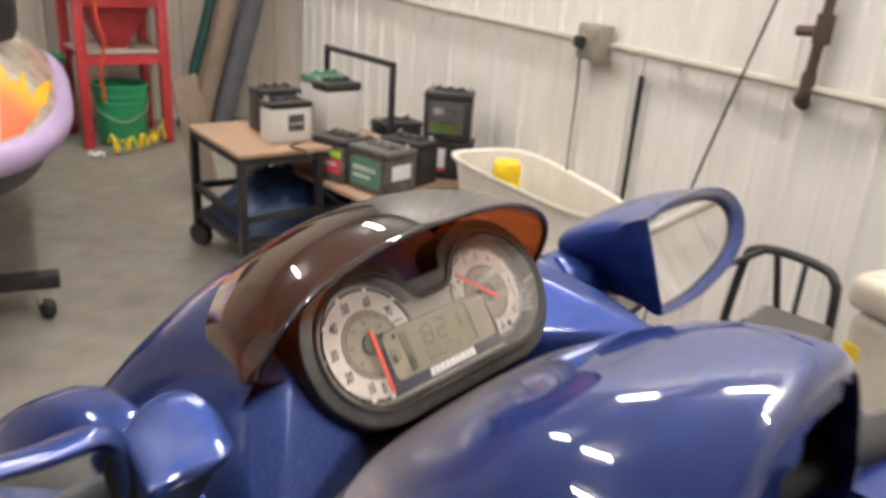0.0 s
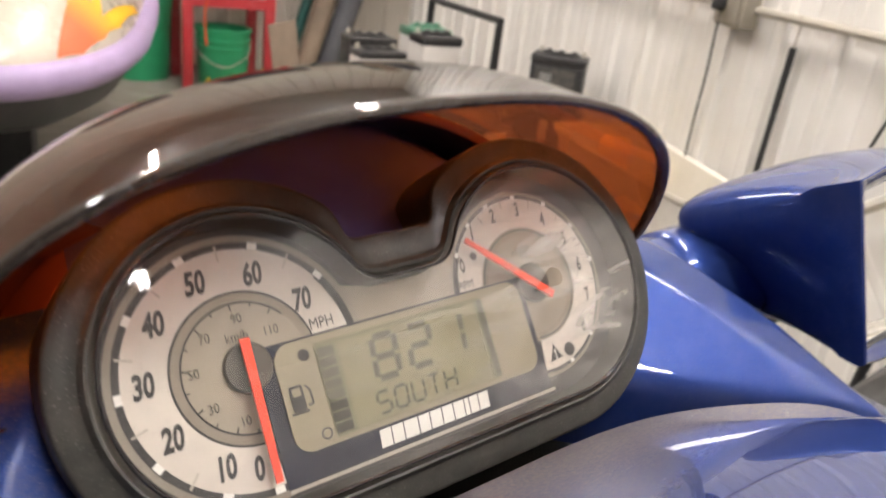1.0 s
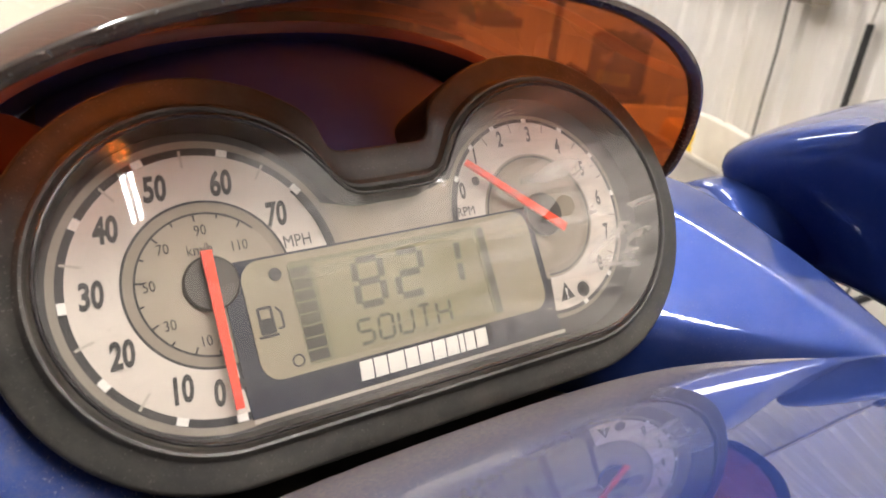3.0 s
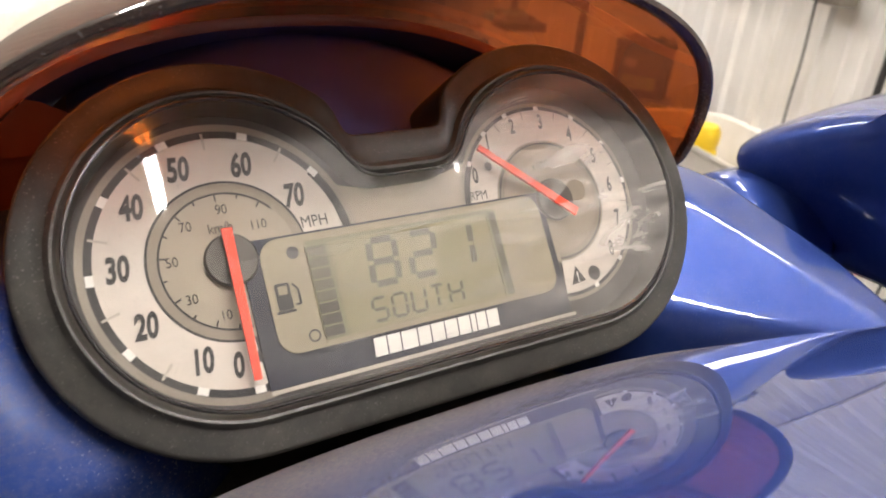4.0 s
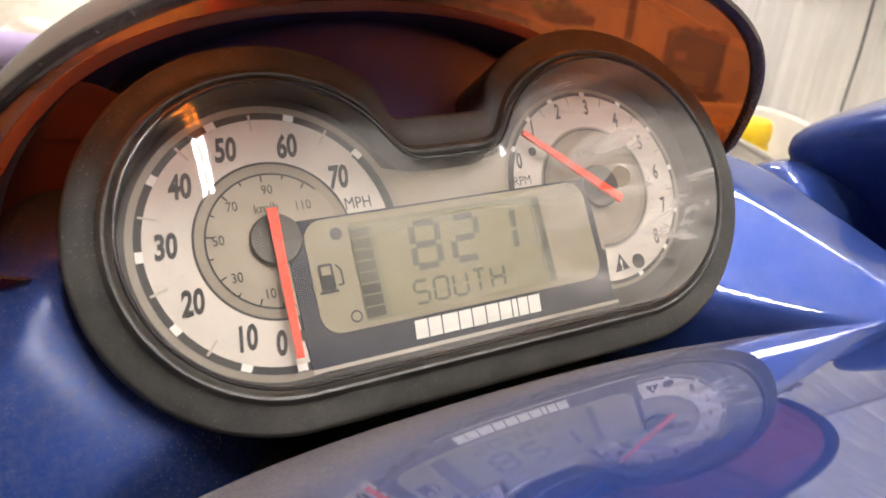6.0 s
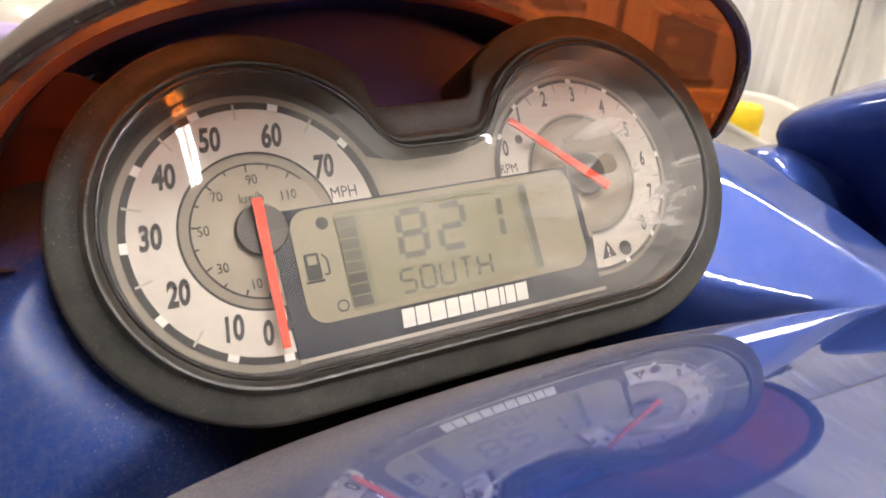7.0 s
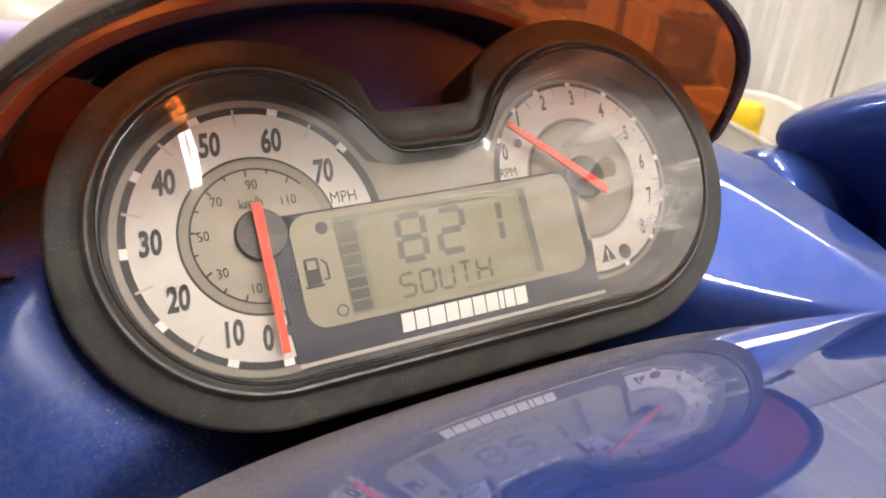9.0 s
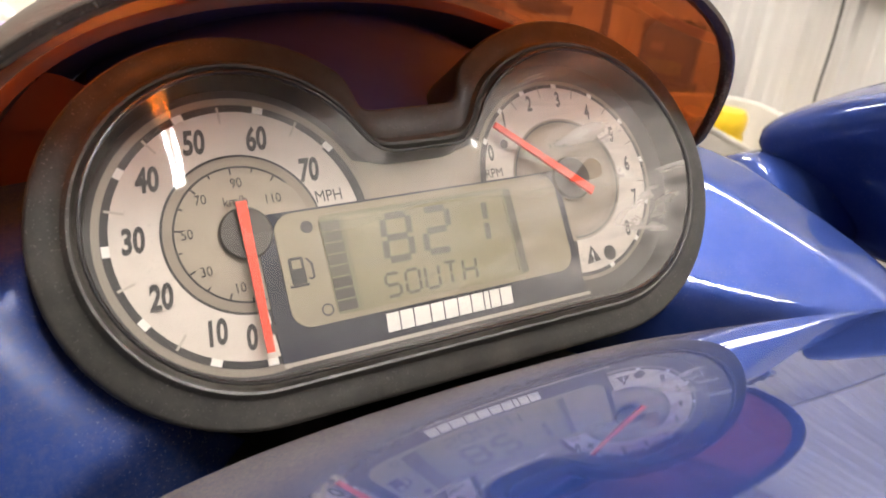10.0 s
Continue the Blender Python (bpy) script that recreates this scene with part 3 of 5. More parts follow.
fpart("zero_stop", disc(-62.6, -32.5, 1.8), INK, cluster, z=1.1)

# tachometer
fpart("dial_rim", sector(*CR, 38.5, 40.2, -97, 176), RIM_TAUPE, cluster, z=0.2)
fpart("scale_band", sector(*CR, 37.0, 38.6, -97, 176), INK, cluster, z=0.4)
fpart("white_scale", sector(*CR, 24.5, 37.2, -97, 174, clip_r), DIAL_WHITE, cluster, z=0.6)
fpart("inner_ring", sector(*CR, 21.0, 24.0, -97, 174), FACE_DARK, cluster, z=0.3)
fpart("scale_edge", sector(*CR, 23.0, 23.6, -97, 174), INK, cluster, z=0.75)
fpart("dial_edge_line", sector(*CR, 36.4, 37.6, 150, 174), INK, cluster, z=0.8)
for s, x, y in (("0", 31.5, 14.3), ("1", 40.6, 26.5), ("2", 53.4, 31.6), ("3", 67.2, 32.1), ("4", 79.8, 25.7), ("5", 88.9, 15.2), ("6", 93, 2.5), ("7", 92.9, -11.5), ("8", 85.2, -23.3)):
    ftext(s, x, y, 5.8, INK, 0.58, 0.045, 0.14)
ftext("RPM", 30.8, 6.6, 3.4, INK, 0.85, name="unit_mark")
ftext("x1000", 62.5, 14.4, 3.4, INK, 0.85, name="unit_mark")
for a in (150, 128, 108, 84, 58, 32, 5, -22, -48, -74):
    c, s = math.cos(radians(a)), math.sin(radians(a))
    fpart("tick", bar(CR[0] + 37.8 * c - 1.1 * s, CR[1] + 37.8 * s + 1.1 * c, CR[0] + 37.8 * c + 1.1 * s, CR[1] + 37.8 * s - 1.1 * c, 1.6), PRINT_WHITE, cluster, z=0.9)
for a in (118, 96, 71, 45, 18, -9, -35):
    c, s = math.cos(radians(a)), math.sin(radians(a))
    fpart("tick", bar(CR[0] + 33.5 * c, CR[1] + 33.5 * s, CR[0] + 38.2 * c, CR[1] + 38.2 * s, 0.5), FACE_DARK, cluster, z=0.95)
bm = bmesh.new()
bm.faces.new([bm.verts.new((x, y, 0)) for x, y in ((61.8, -34.3), (68.8, -33.6), (65.4, -27.2))])
fpart("warning_triangle", bm, INK, cluster, z=0.9)
ftext("!", 65.3, -31.6, 4.0, PRINT_WHITE, 1.0, 0.02, z=1.1, name="warning_mark")
fpart("warning_lamp", disc(73.6, -31.6, 2.9), INK, cluster, z=0.9)
fpart("zero_stop", disc(38.0, 17.0, 1.7), INK, cluster, z=1.1)

# display panel
fpart("display_band", slab([(-61.3, -44), (58, -44), (58, 4), (-61.3, 4)], 0.0, 1.0), NAVY, cluster, "dark navy band under the display", z=0.1, smooth=False)
fpart("band_line", bar(-61, -44.9, 60, -44.9, 1.3), SILVER, cluster, z=0.7)
fpart("display_surround", slab(rrect(-55.5, 55, -34.6, 3.2, 6.5), 0, 0.5), KHAKI, cluster, "khaki display surround", z=1.15)
fpart("display", slab(rrect(-40.4, 34.8, -32.8, 0.8, 2.0), 0, 0.3), LCD, cluster, "green-grey liquid crystal display", z=1.7)
for k in range(8):
    y = -1.4 - 3.85 * k
    fpart("fuel_bar", slab([(-40, y), (-33.4, y), (-33.4, y - 3.3), (-40, y - 3.3)], 0, 0.2), LCD_DARK if k > 4 else LCD_FAINT, cluster, z=2.15, smooth=False)
# Shadow along the display's edges, painted as strips that fade inwards.
for x0, x1, m_ in ((33.0, 34.6, LCD_INK), (31.6, 33.0, LCD_FAINT), (30.6, 31.6, LCD_SHADE)):
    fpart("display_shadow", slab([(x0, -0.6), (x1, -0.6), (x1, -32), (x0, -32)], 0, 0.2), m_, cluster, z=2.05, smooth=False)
fpart("display_shadow", slab([(-40.2, 0.6), (-31.6, 0.6), (-31.6, -32.6), (-40.2, -32.6)], 0, 0.1), LCD_SHADE, cluster, z=2.02, smooth=False)
fpart("display_shadow", slab([(-31.6, 0.4), (34.2, 0.4), (34.2, -1.0), (-31.6, -1.0)], 0, 0.1), LCD_SHADE, cluster, z=2.02, smooth=False)
SEG = dict(a=(0.1, 1, 0.9, 1), b=(1, 0.95, 1, 0.55), c=(1, 0.45, 1, 0.05), d=(0.1, 0, 0.9, 0), e=(0, 0.45, 0, 0.05), f=(0, 0.95, 0, 0.55), g=(0.1, 0.5, 0.9, 0.5), h=(0.5, 0.95, 0.5, 0.55), i=(0.5, 0.45, 0.5, 0.05))
GLYPH = {"8": "abcdefg", "2": "abged", "1": "bc", "S": "afgcd", "O": "abcdef", "U": "bcdef", "T": "ahi", "H": "bcefg"}


def digits(s, x, y, w, h, step, thick, slant=0.08):
    for n, ch in enumerate(s):
        bm = bmesh.new()
        for g in GLYPH[ch]:
            ax, ay, bx, by = SEG[g]
            p = [x + n * step + ax * w + slant * ay * h, y + ay * h, x + n * step + bx * w + slant * by * h, y + by * h]
            join(bm, bar(*p, thick))
        fpart("display_character", bm, LCD_INK, cluster, z=2.1, smooth=False)


digits("821", -19.2, -18.2, 9.6, 15.0, 15.4, 2.4)
digits("SOUTH", -22.2, -30.4, 5.2, 7.6, 7.5, 1.15)
# fuel signs
fpart("lamp_dot", disc(-44.6, -2.2, 2.1), INK, cluster, z=1.9)
fpart("lamp_ring", sector(-43.6, -30.2, 1.5, 2.1, 0, 360), INK, cluster, z=1.9)
bm = slab(rrect(-53.2, -48.2, -20.2, -11.4, 0.8), 0, 0.2)
fpart("pump_sign", bm, INK, cluster, z=1.75)
fpart("pump_window", slab([(-52.2, -15.2), (-49.2, -15.2), (-49.2, -12.4), (-52.2, -12.4)], 0, 0.2), KHAKI, cluster, z=2.0, smooth=False)
fpart("pump_hose", join(join(bar(-47.2, -12.2, -45.6, -14.2, 0.7), bar(-45.6, -14.0, -45.6, -19.0, 0.8)), bar(-45.6, -19.0, -47.4, -19.0, 0.7)), INK, cluster, z=1.9)
fpart("pump_foot", slab([(-54, -21.2), (-47.6, -21.2), (-47.6, -20.3), (-54, -20.3)], 0, 0.2), INK, cluster, z=1.75, smooth=False)
# maker's mark as plain blocks
x = -24.6
for w in (4.6, 4.7, 5.9, 4.7, 5.0, 4.8, 4.7, 1.9, 3.9, 4.7):
    fpart("mark_block", slab([(x, -42), (x + w, -42), (x + w + 0.6, -35.7), (x + 0.6, -35.7)], 0, 0.15), PRINT_WHITE, cluster, z=1.2, smooth=False)
    x += w + 0.55
# hubs and needles
fpart("hub", moved(lathe([(8.6, 0), (8.5, 0.9), (8.0, 1.5), (0.01, 1.6)]), Matrix.Translation((*CL, 0.9))), HUB, cluster, "dark smoked hub cap")
fpart("hub", moved(lathe([(8.6, 0), (8.5, 0.9), (8.0, 1.5), (0.01, 1.6)]), Matrix.Translation((CR[0] + 1, CR[1], 0.9))), HUB, cluster, "dark smoked hub cap")


def needle(x0, y0, x1, y1, w0, w1):
    bm = bar(x0, y0, x1, y1, w0, w1)
    r = bmesh.ops.extrude_face_region(bm, geom=bm.faces[:])
    for v in r["geom"]:
        if isinstance(v, bmesh.types.BMVert):
            v.co.z += 1.2
    fpart("needle", bm, RED, cluster, "bright red needle", z=5.2, smooth=False)


needle(-64.8, 8.5, -65.4, -39.5, 3.4, 2.4)
needle(69.2, -7.0, 32.8, 23.6, 3.4, 2.2)

# visor: an arch that leans to the rider, with a rolled lip, and the tinted shell that runs ahead to the hood
def lerp_table(x, tab):
    for (a, *p), (b, *q) in zip(tab, tab[1:]):
        if x <= b:
            t = max(0.0, (x - a) / (b - a))
            return [u + (v - u) * t for u, v in zip(p, q)]
    return list(tab[-1][1:])


def smooth_table(x, tab):
    """Smooth curve through (x, y) pairs, with no overshoot."""
    if x <= tab[0][0]:
        return tab[0][1]
    if x >= tab[-1][0]:
        return tab[-1][1]
    sl = [(q[1] - p[1]) / (q[0] - p[0]) for p, q in zip(tab, tab[1:])]
    tg = [sl[0]] + [0.0 if u * v <= 0 else 2 * u * v / (u + v) for u, v in zip(sl, sl[1:])] + [sl[-1]]
    for i, (p, q) in enumerate(zip(tab, tab[1:])):
        if x <= q[0]:
            h = q[0] - p[0]
            t = (x - p[0]) / h
            return (1 + 2 * t) * (1 - t) ** 2 * p[1] + t * (1 - t) ** 2 * h * tg[i] + t * t * (3 - 2 * t) * q[1] + t * t * (t - 1) * h * tg[i + 1]


def dome(t, a, off=0.0, tuck=False):
    """The flush skin of visor and hood: t round the section in radians, a millimetres ahead of the lip. tuck: the foot curls in under the visor instead of flaring out."""
    c, s = math.cos(t), math.sin(t)
    cc, ss = math.copysign(abs(c) ** 0.88, c), math.copysign(abs(s) ** 0.88, s)
    X = 145.5 - 0.0908 * a + 0.00074 * a * a + off
    top = 86.5 + off + 0.009 * a - 0.00199 * a * a
    base = 7.9 - 0.3527 * a - 0.00134 * a * a
    lean = 4 + 7 * (1 - min(1.0, max(0.0, ss) / 0.6)) ** 1.5
    if s >= 0:
        return Vector((X * cc - lean, 3.7 - 22.5 * ss + a, base + (top - base) * ss)) / 1000
    d = -s
    if tuck:
        return Vector((math.copysign(X - 420 * d * d, c) - lean, 3.7 + a + 20 * d, base - 55 * d)) / 1000
    return Vector((math.copysign(X + 42 * d, c) - lean, 3.7 + a + 20 * d, base - 90 * d - 150 * d ** 3)) / 1000


TH = [radians(-13 + 206 * k / 84) for k in range(85)]


def reach(t):
    sn = max(0.0, math.sin(t))
    return 20 + 55 * min(1.0, sn / 0.3) ** 0.8 + 75 * sn


lip_prof = [(-0.4, 0.8), (0.2, -0.9), (1.8, -1.8), (3.6, -1.2), (4.4, 0.8), (4.0, 3), (2.6, 4.2), (1.0, 3.8), (-0.2, 2.4)]
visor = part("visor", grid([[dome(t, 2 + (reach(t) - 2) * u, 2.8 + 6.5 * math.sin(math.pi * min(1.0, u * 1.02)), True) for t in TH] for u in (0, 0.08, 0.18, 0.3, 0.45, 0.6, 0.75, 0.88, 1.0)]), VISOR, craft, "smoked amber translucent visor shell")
part("lip", grid([[dome(t, a, g, True) for t in TH] for g, a in lip_prof], closed_u=True), VISOR_LIP, visor, "thick brown rolled lip")
TH2 = [radians(-62 + 304 * k / 96) for k in range(97)]
part("hood", grid([[dome(t, (reach(t) - 16) * (1 - u) + (250 + 210 * max(0.0, math.sin(t)) ** 0.7) * u, 1.0) for t in TH2] for u in (0, 0.03, 0.07, 0.12, 0.18, 0.25, 0.33, 0.42, 0.52, 0.63, 0.75, 0.88, 1.0)]), BLUE, craft, "long blue hood falling to the bow")
# Sides, edge and closing plate are red-brown to stand in for amber visor light.
for lo, hi, stuff_, lab in ((24, 138, LINER, "dark navy underside of the hood"), (-62, 23, AMBER_TONE, "side lining coloured red-brown as if amber-lit"), (139, 242, AMBER_TONE, "side lining coloured red-brown as if amber-lit")):
    ths = [radians(lo + (hi - lo) * k / 40) for k in range(41)]
    part("inner_liner", grid([[dome(t, reach(t) - (19 if math.sin(t) > 0 else 12) + (250 - reach(t)) * u, -3.5) for t in ths] for u in (0, 0.1, 0.25, 0.45, 0.7, 1.0)]), stuff_, craft, lab)
part("liner_edge", grid([[dome(t, reach(t) - a, off) for t in [radians(3 + 174 * k / 70) for k in range(71)]] for a, off in ((16.5, 2.0), (18.8, 1.4), (19.6, -1.0), (19.2, -3.6))]), AMBER_TONE, craft, "added strip along the lining, coloured red-brown as if amber-lit")
# Added plate that closes the view under the hood; amber glow in its colour.
bm = bmesh.new()
edge = [dome(t, 100, -4.5) for t in TH2]
bm.faces.new([bm.verts.new((p.x, p.y, min(p.z, 0.012 + 0.033 * min(1.0, max(0.0, (abs(p.x) - 0.07) / 0.06))))) for p in edge])
part("bulkhead", bm, AMBER_TONE, craft, "added plate closing the dash, coloured red-brown as if amber-lit")
# Added dark box: stands in for deep shadow between cluster and steering cover.
part("under_panel", box(-0.135, 0.135, -0.2, 0.06, -0.12, -0.078, 0.004), BLACK_PLASTIC, craft, "added dark panel standing in for the shaded gap below the cluster")
# dash under the visor, behind the cluster
def dash_skin(xs):
    return grid([[Vector((x * (1 - 0.0013 * max(0, y - 20)), y + 0.0006 * x * x, z - 0.0021 * x * x - 0.016 * max(0, abs(x) - 104) ** 2)) / 1000 for x in xs] for y, z in ((18, -40), (24, 6), (34, 22), (60, 32), (90, 40), (128, 46))])


part("dash", dash_skin(range(-108, 109, 8)), NAVY_PLASTIC, craft, "navy dash in the shade of the visor")
for side in (1, -1):
    part("dash_side", dash_skin([side * x for x in range(108, 157, 6)]), AMBER_TONE, craft, "side of the dash coloured red-brown as if amber-lit")


def mirror_x(bm):
    own = bmesh.new()
    me = bpy.data.meshes.new("tmp")
    bm.to_mesh(me)
    own.from_mesh(me)
    bpy.data.meshes.remove(me)
    for v in own.verts:
        v.co.x = -v.co.x
    bmesh.ops.reverse_faces(own, faces=own.faces)
    return own


# shoulder: from under the bezel out to the ridge, then falling away
RIDGE = [(-40, 128, -32), (-10.6, 151, -8.7), (13, 164, 4.8), (37, 176, 18), (53, 183, 26.5), (82, 190, 42), (116, 203, 60), (150, 212, 78)]


def bend(d, slope, r):
    """Fall beyond a rounded crease."""
    return slope * (math.sqrt(d * d + r * r) + d) / 2


def shoulder(turn_down):
    """Right-hand shoulder in the craft frame; turn_down: how far it falls outward past its inner crease."""
    skin = []
    for k in range(66):
        y = 40 - 190 * k / 65
        rx, rz = lerp_table(-y, RIDGE)

        def lay(x):
            d1 = x - (142 - 0.62 * (y + 18))
            d2 = -58.5 - 0.5 * (x - 112) - y
            return 11.5 + 0.22 * (x - 119) - 0.44 * (y + 46) + 0.17 * d1 * min(1.0, max(0.0, (20 - y) / 30)) - bend(d1, 0.4, 2.0) - bend(d2, 0.85, 3.0) - bend(y - 4, 0.7, 6.0) - bend(x - 129 - 0.63 * (y + 19), turn_down, 22.0) + 0.8
        x_in = HX + math.sqrt(59.5 ** 2 - y * y) if y > -50 else max(20.0, 96.45 - 1.55 * (-50 - y))

        def low(x):
            return lay(x) - 0.008 * max(0.0, 100 - x) ** 2
        row = [kp(x_in - 0.4 * (5 - i), y, low(x_in) - 7 * (6 - i)) for i in range(6)]
        for i in range(40):
            x = x_in + (rx - x_in) * i / 40
            row.append(kp(x, y, low(x)))
        z1 = lay(rx)
        for dx, dz in ((0, 0), (1.5, -0.4), (4, -2), (8, -7), (14, -20), (20, -60), (26, -120)):
            row.append(kp(rx + dx, y, z1 + dz))
        skin.append(row)
    return grid(skin)


part("shoulder", mirror_x(shoulder(0.45)), BLUE_SHADE_FILM, craft, "dusty metallic blue shoulder, with shade put into its paint")
part("shoulder", shoulder(0.0), BLUE, craft, "glossy metallic blue shoulder")

# steering cover between cluster and rider
EDGE_Y = (-295.7665, 482.3743, -127.1546, -181.0236, 49.9372, -53.4664)
EDGE_Z = (-29.5466, -69.2350, 139.0673, -65.4154, -40.0276)
SWELL = ((1, 0, 82.686), (2, 0, -10.501), (3, 0, -0.748), (1, 1, -21.689), (2, 1, 68.856), (3, 1, -32.658), (1, 2, -111.399), (2, 2, 26.834))
ENDS = [(0, 205), (0.1, 198), (0.22, 182), (0.36, 166), (0.5, 156), (0.65, 150), (1.0, 145)]
REAR = -274.0


def edge_at(x):
    q = (x / 205) ** 2
    return float(np.polyval(EDGE_Y, q)), float(np.polyval(EDGE_Z, q))


def crown(x, y):
    """Height of the cover: it swells from its front edge up to the rider."""
    ey, ez = edge_at(x)
    d, w = max(0.0, ey - y) / 100, min(0.87, (x / 150) ** 2)
    return ez + sum(c * d ** i * w ** j for i, j, c in SWELL)


rows = []
for k in range(111):
    u = k / 110
    xe = smooth_table(u, ENDS)
    row = []
    for j in range(129):
        s = math.sin(math.pi / 2 * (-1 + 2 * j / 128)) * 0.6 + 0.4 * (-1 + 2 * j / 128)
        y = edge_at(205 * s)[0] * (1 - u) + REAR * u
        row.append(Vector((s * xe, y, crown(s * xe, y))) / 1000)
    rows.append(row)
last = rows[-1]
for back, down in ((3, 0.6), (6, 2.2), (9, 5.2), (11, 9), (12.5, 14), (13.5, 20), (14.5, 30), (15, 45), (15, 65), (15, 90), (15, 120), (15, 150), (15, 185)):
    rows.append([p + Vector((0, -back, -down)) / 1000 for p in last])
# the sides turn down
for row in rows:
    for side in (0, -1):
        p = row[side]
        sg = -1 if side == 0 else 1
        skirt = [Vector((p.x + sg * a / 1000, p.y, p.z - b / 1000)) for a, b in ((1.5, 1), (3.5, 4), (5, 10), (6, 25), (6, 60), (4, 110))]
        row[:] = skirt[::-1] + row if side == 0 else row + skirt

front = [[p + Vector((0, 0.0015, -0.0015)) for p in rows[0]], [p + Vector((0, 0.003, -0.006)) for p in rows[0]], [p + Vector((0, 0.004, -0.03)) for p in rows[0]]]
skin = grid(front[::-1] + rows)


def ovalness(c):
    return ((c.x - 0.045) / 0.085) ** 4 + ((c.z + 0.03) / 0.083) ** 4


hollow = [f for f in skin.faces if f.calc_center_median().y < -0.285 and ovalness(f.calc_center_median()) < 1]
bmesh.ops.delete(skin, geom=hollow, context="FACES")
cover = part("steering_cover", skin, BLUE_DUSTY, craft, "glossy blue steering cover, dusty along its front edge")
part("hollow_liner", box(-0.05, 0.14, -0.25, -0.2, -0.14, 0.04, 0.004), BLACK_PLASTIC, cover, "dark hollow in the cover")
for side in (1, -1):
    part("hand_grip", tube([(side * 0.05, -0.235, -0.07), (side * 0.18, -0.262, -0.078), (side * 0.31, -0.3, -0.095)], [0.017, 0.019, 0.018], 14), RUBBER, craft, "black rubber hand grip")


# mirrors
def wing_mirror(side):
    """A deep rounded housing on a short arm; its inner side stands square to the glass."""
    def q(x, y, z):
        return kp(side * x, y, z)
    rim = smooth_path([(237, 4, 0), (300, 10, 0), (375, 9, 0), (435, -1, 0), (474, -22, 0), (486, -46, 0), (468, -70, 0), (420, -86, 0), (335, -94, 0), (268, -92, 0), (236, -88, 0)], 7)
    rim += [Vector((236 + 1 * k / 8, -88 + 92 * k / 8, 0)) for k in range(1, 8)]
    pane = smooth_path([(251, -4, 0), (300, 0, 0), (370, -2, 0), (420, -10, 0), (448, -26, 0), (455, -43, 0), (440, -60, 0), (400, -73, 0), (330, -83, 0), (272, -83, 0), (245, -80, 0)], 7)
    p0, p1 = pane[-1], pane[0]
    pane += [p0.lerp(p1, k / 8) for k in range(1, 8)]

    def plane(x, y):
        return 46 - 0.11 * (x - 250) + 0.3 * (y + 2)

    def between(f, z):
        return [q(a.x + (b.x - a.x) * f, a.y + (b.y - a.y) * f, plane(a.x + (b.x - a.x) * f, a.y + (b.y - a.y) * f) + z) for a, b in zip(pane, rim)]

    def back(s, shrink=1.0):
        out = []
        for p in rim:
            t = (p.x - 237) / 249
            x = 237 + (p.x - 237) * (1 - 0.52 * s ** 1.4)
            y = p.y + 17 * s if p.y > -42 else p.y + 17 * s + (-42 - p.y) * 0.36 * s
            x += 32 * s * max(0.0, min(1.0, (8 - p.y) / 46)) * max(0.0, 1 - t / 0.4)
            cx, cy = 237 + 62, -26
            x, y = cx + (x - cx) * shrink, cy + (y - cy) * shrink + 10 * math.sin(math.pi * min(1, s)) * max(0.0, math.sin(math.pi * t)) * (p.y > -42)
            x -= 42 * s * max(0.0, 1 - t / 0.4) * max(0.0, min(1.0, (p.y + 50) / 40))
            out.append(q(x, y, plane(p.x, p.y) * (1 - s) + s * (-50 - 40 * t) + 4))
        for _ in range(int(34 * s * s)):
            n = len(out)
            out = [out[i] * 0.5 + (out[i - 1] + out[(i + 1) % n]) * 0.25 for i in range(n)]
        return out
    rings = [between(0.02, -3), between(0.08, 1), between(0.3, 4), between(0.6, 7), between(0.84, 8.5), between(0.95, 7.5), between(1.0, 4.5), back(0.06), back(0.16), back(0.3), back(0.46), back(0.62), back(0.78), back(0.9), back(0.98, 0.97), back(1.03, 0.9), back(1.06, 0.75), back(1.08, 0.5), back(1.085, 0.02)]
    m = part("wing_mirror", grid(rings, closed_v=True), BLUE, craft, "deep blue rear-view mirror housing")
    bm = bmesh.new()
    bm.faces.new([bm.verts.new(p) for p in between(0.0, -2.0)])
    part("mirror_glass", bm, MIRROR, m, "mirror glass")
    part("gasket", grid([between(0.07, -0.4), between(0.04, 0.4), between(0.0, -0.6), between(-0.03, -1.9)], closed_v=True), RUBBER, m, "thin black edge of the glass")

    def loop(u, g):
        """Section of the arm at share u of its length."""
        h, w = (27 + 6 * u) * g, (28 + 9 * u) * g
        c = Vector((105 + 165 * u, -13 - 16 * u, -72 + 6 * u))
        return [kp(side * (c.x + 0.32 * h * math.cos(2 * math.pi * k / 28)), c.y + h * math.cos(2 * math.pi * k / 28), c.z + w * math.sin(2 * math.pi * k / 28)) for k in range(28)]
    part("mirror_arm", grid([loop(k / 14, 1.0) for k in range(15)], closed_v=True, cap=True), BLUE, craft, "blue mirror arm")
    part("arm_collar", grid([loop(u, g) for u, g in ((0.6, 0.98), (0.62, 1.07), (0.66, 1.1), (0.8, 1.14), (0.95, 1.2), (1.0, 1.1))], closed_v=True, cap=True), BLUE, craft, "collar where the arm meets the housing")
    return m


wing_mirror(1)


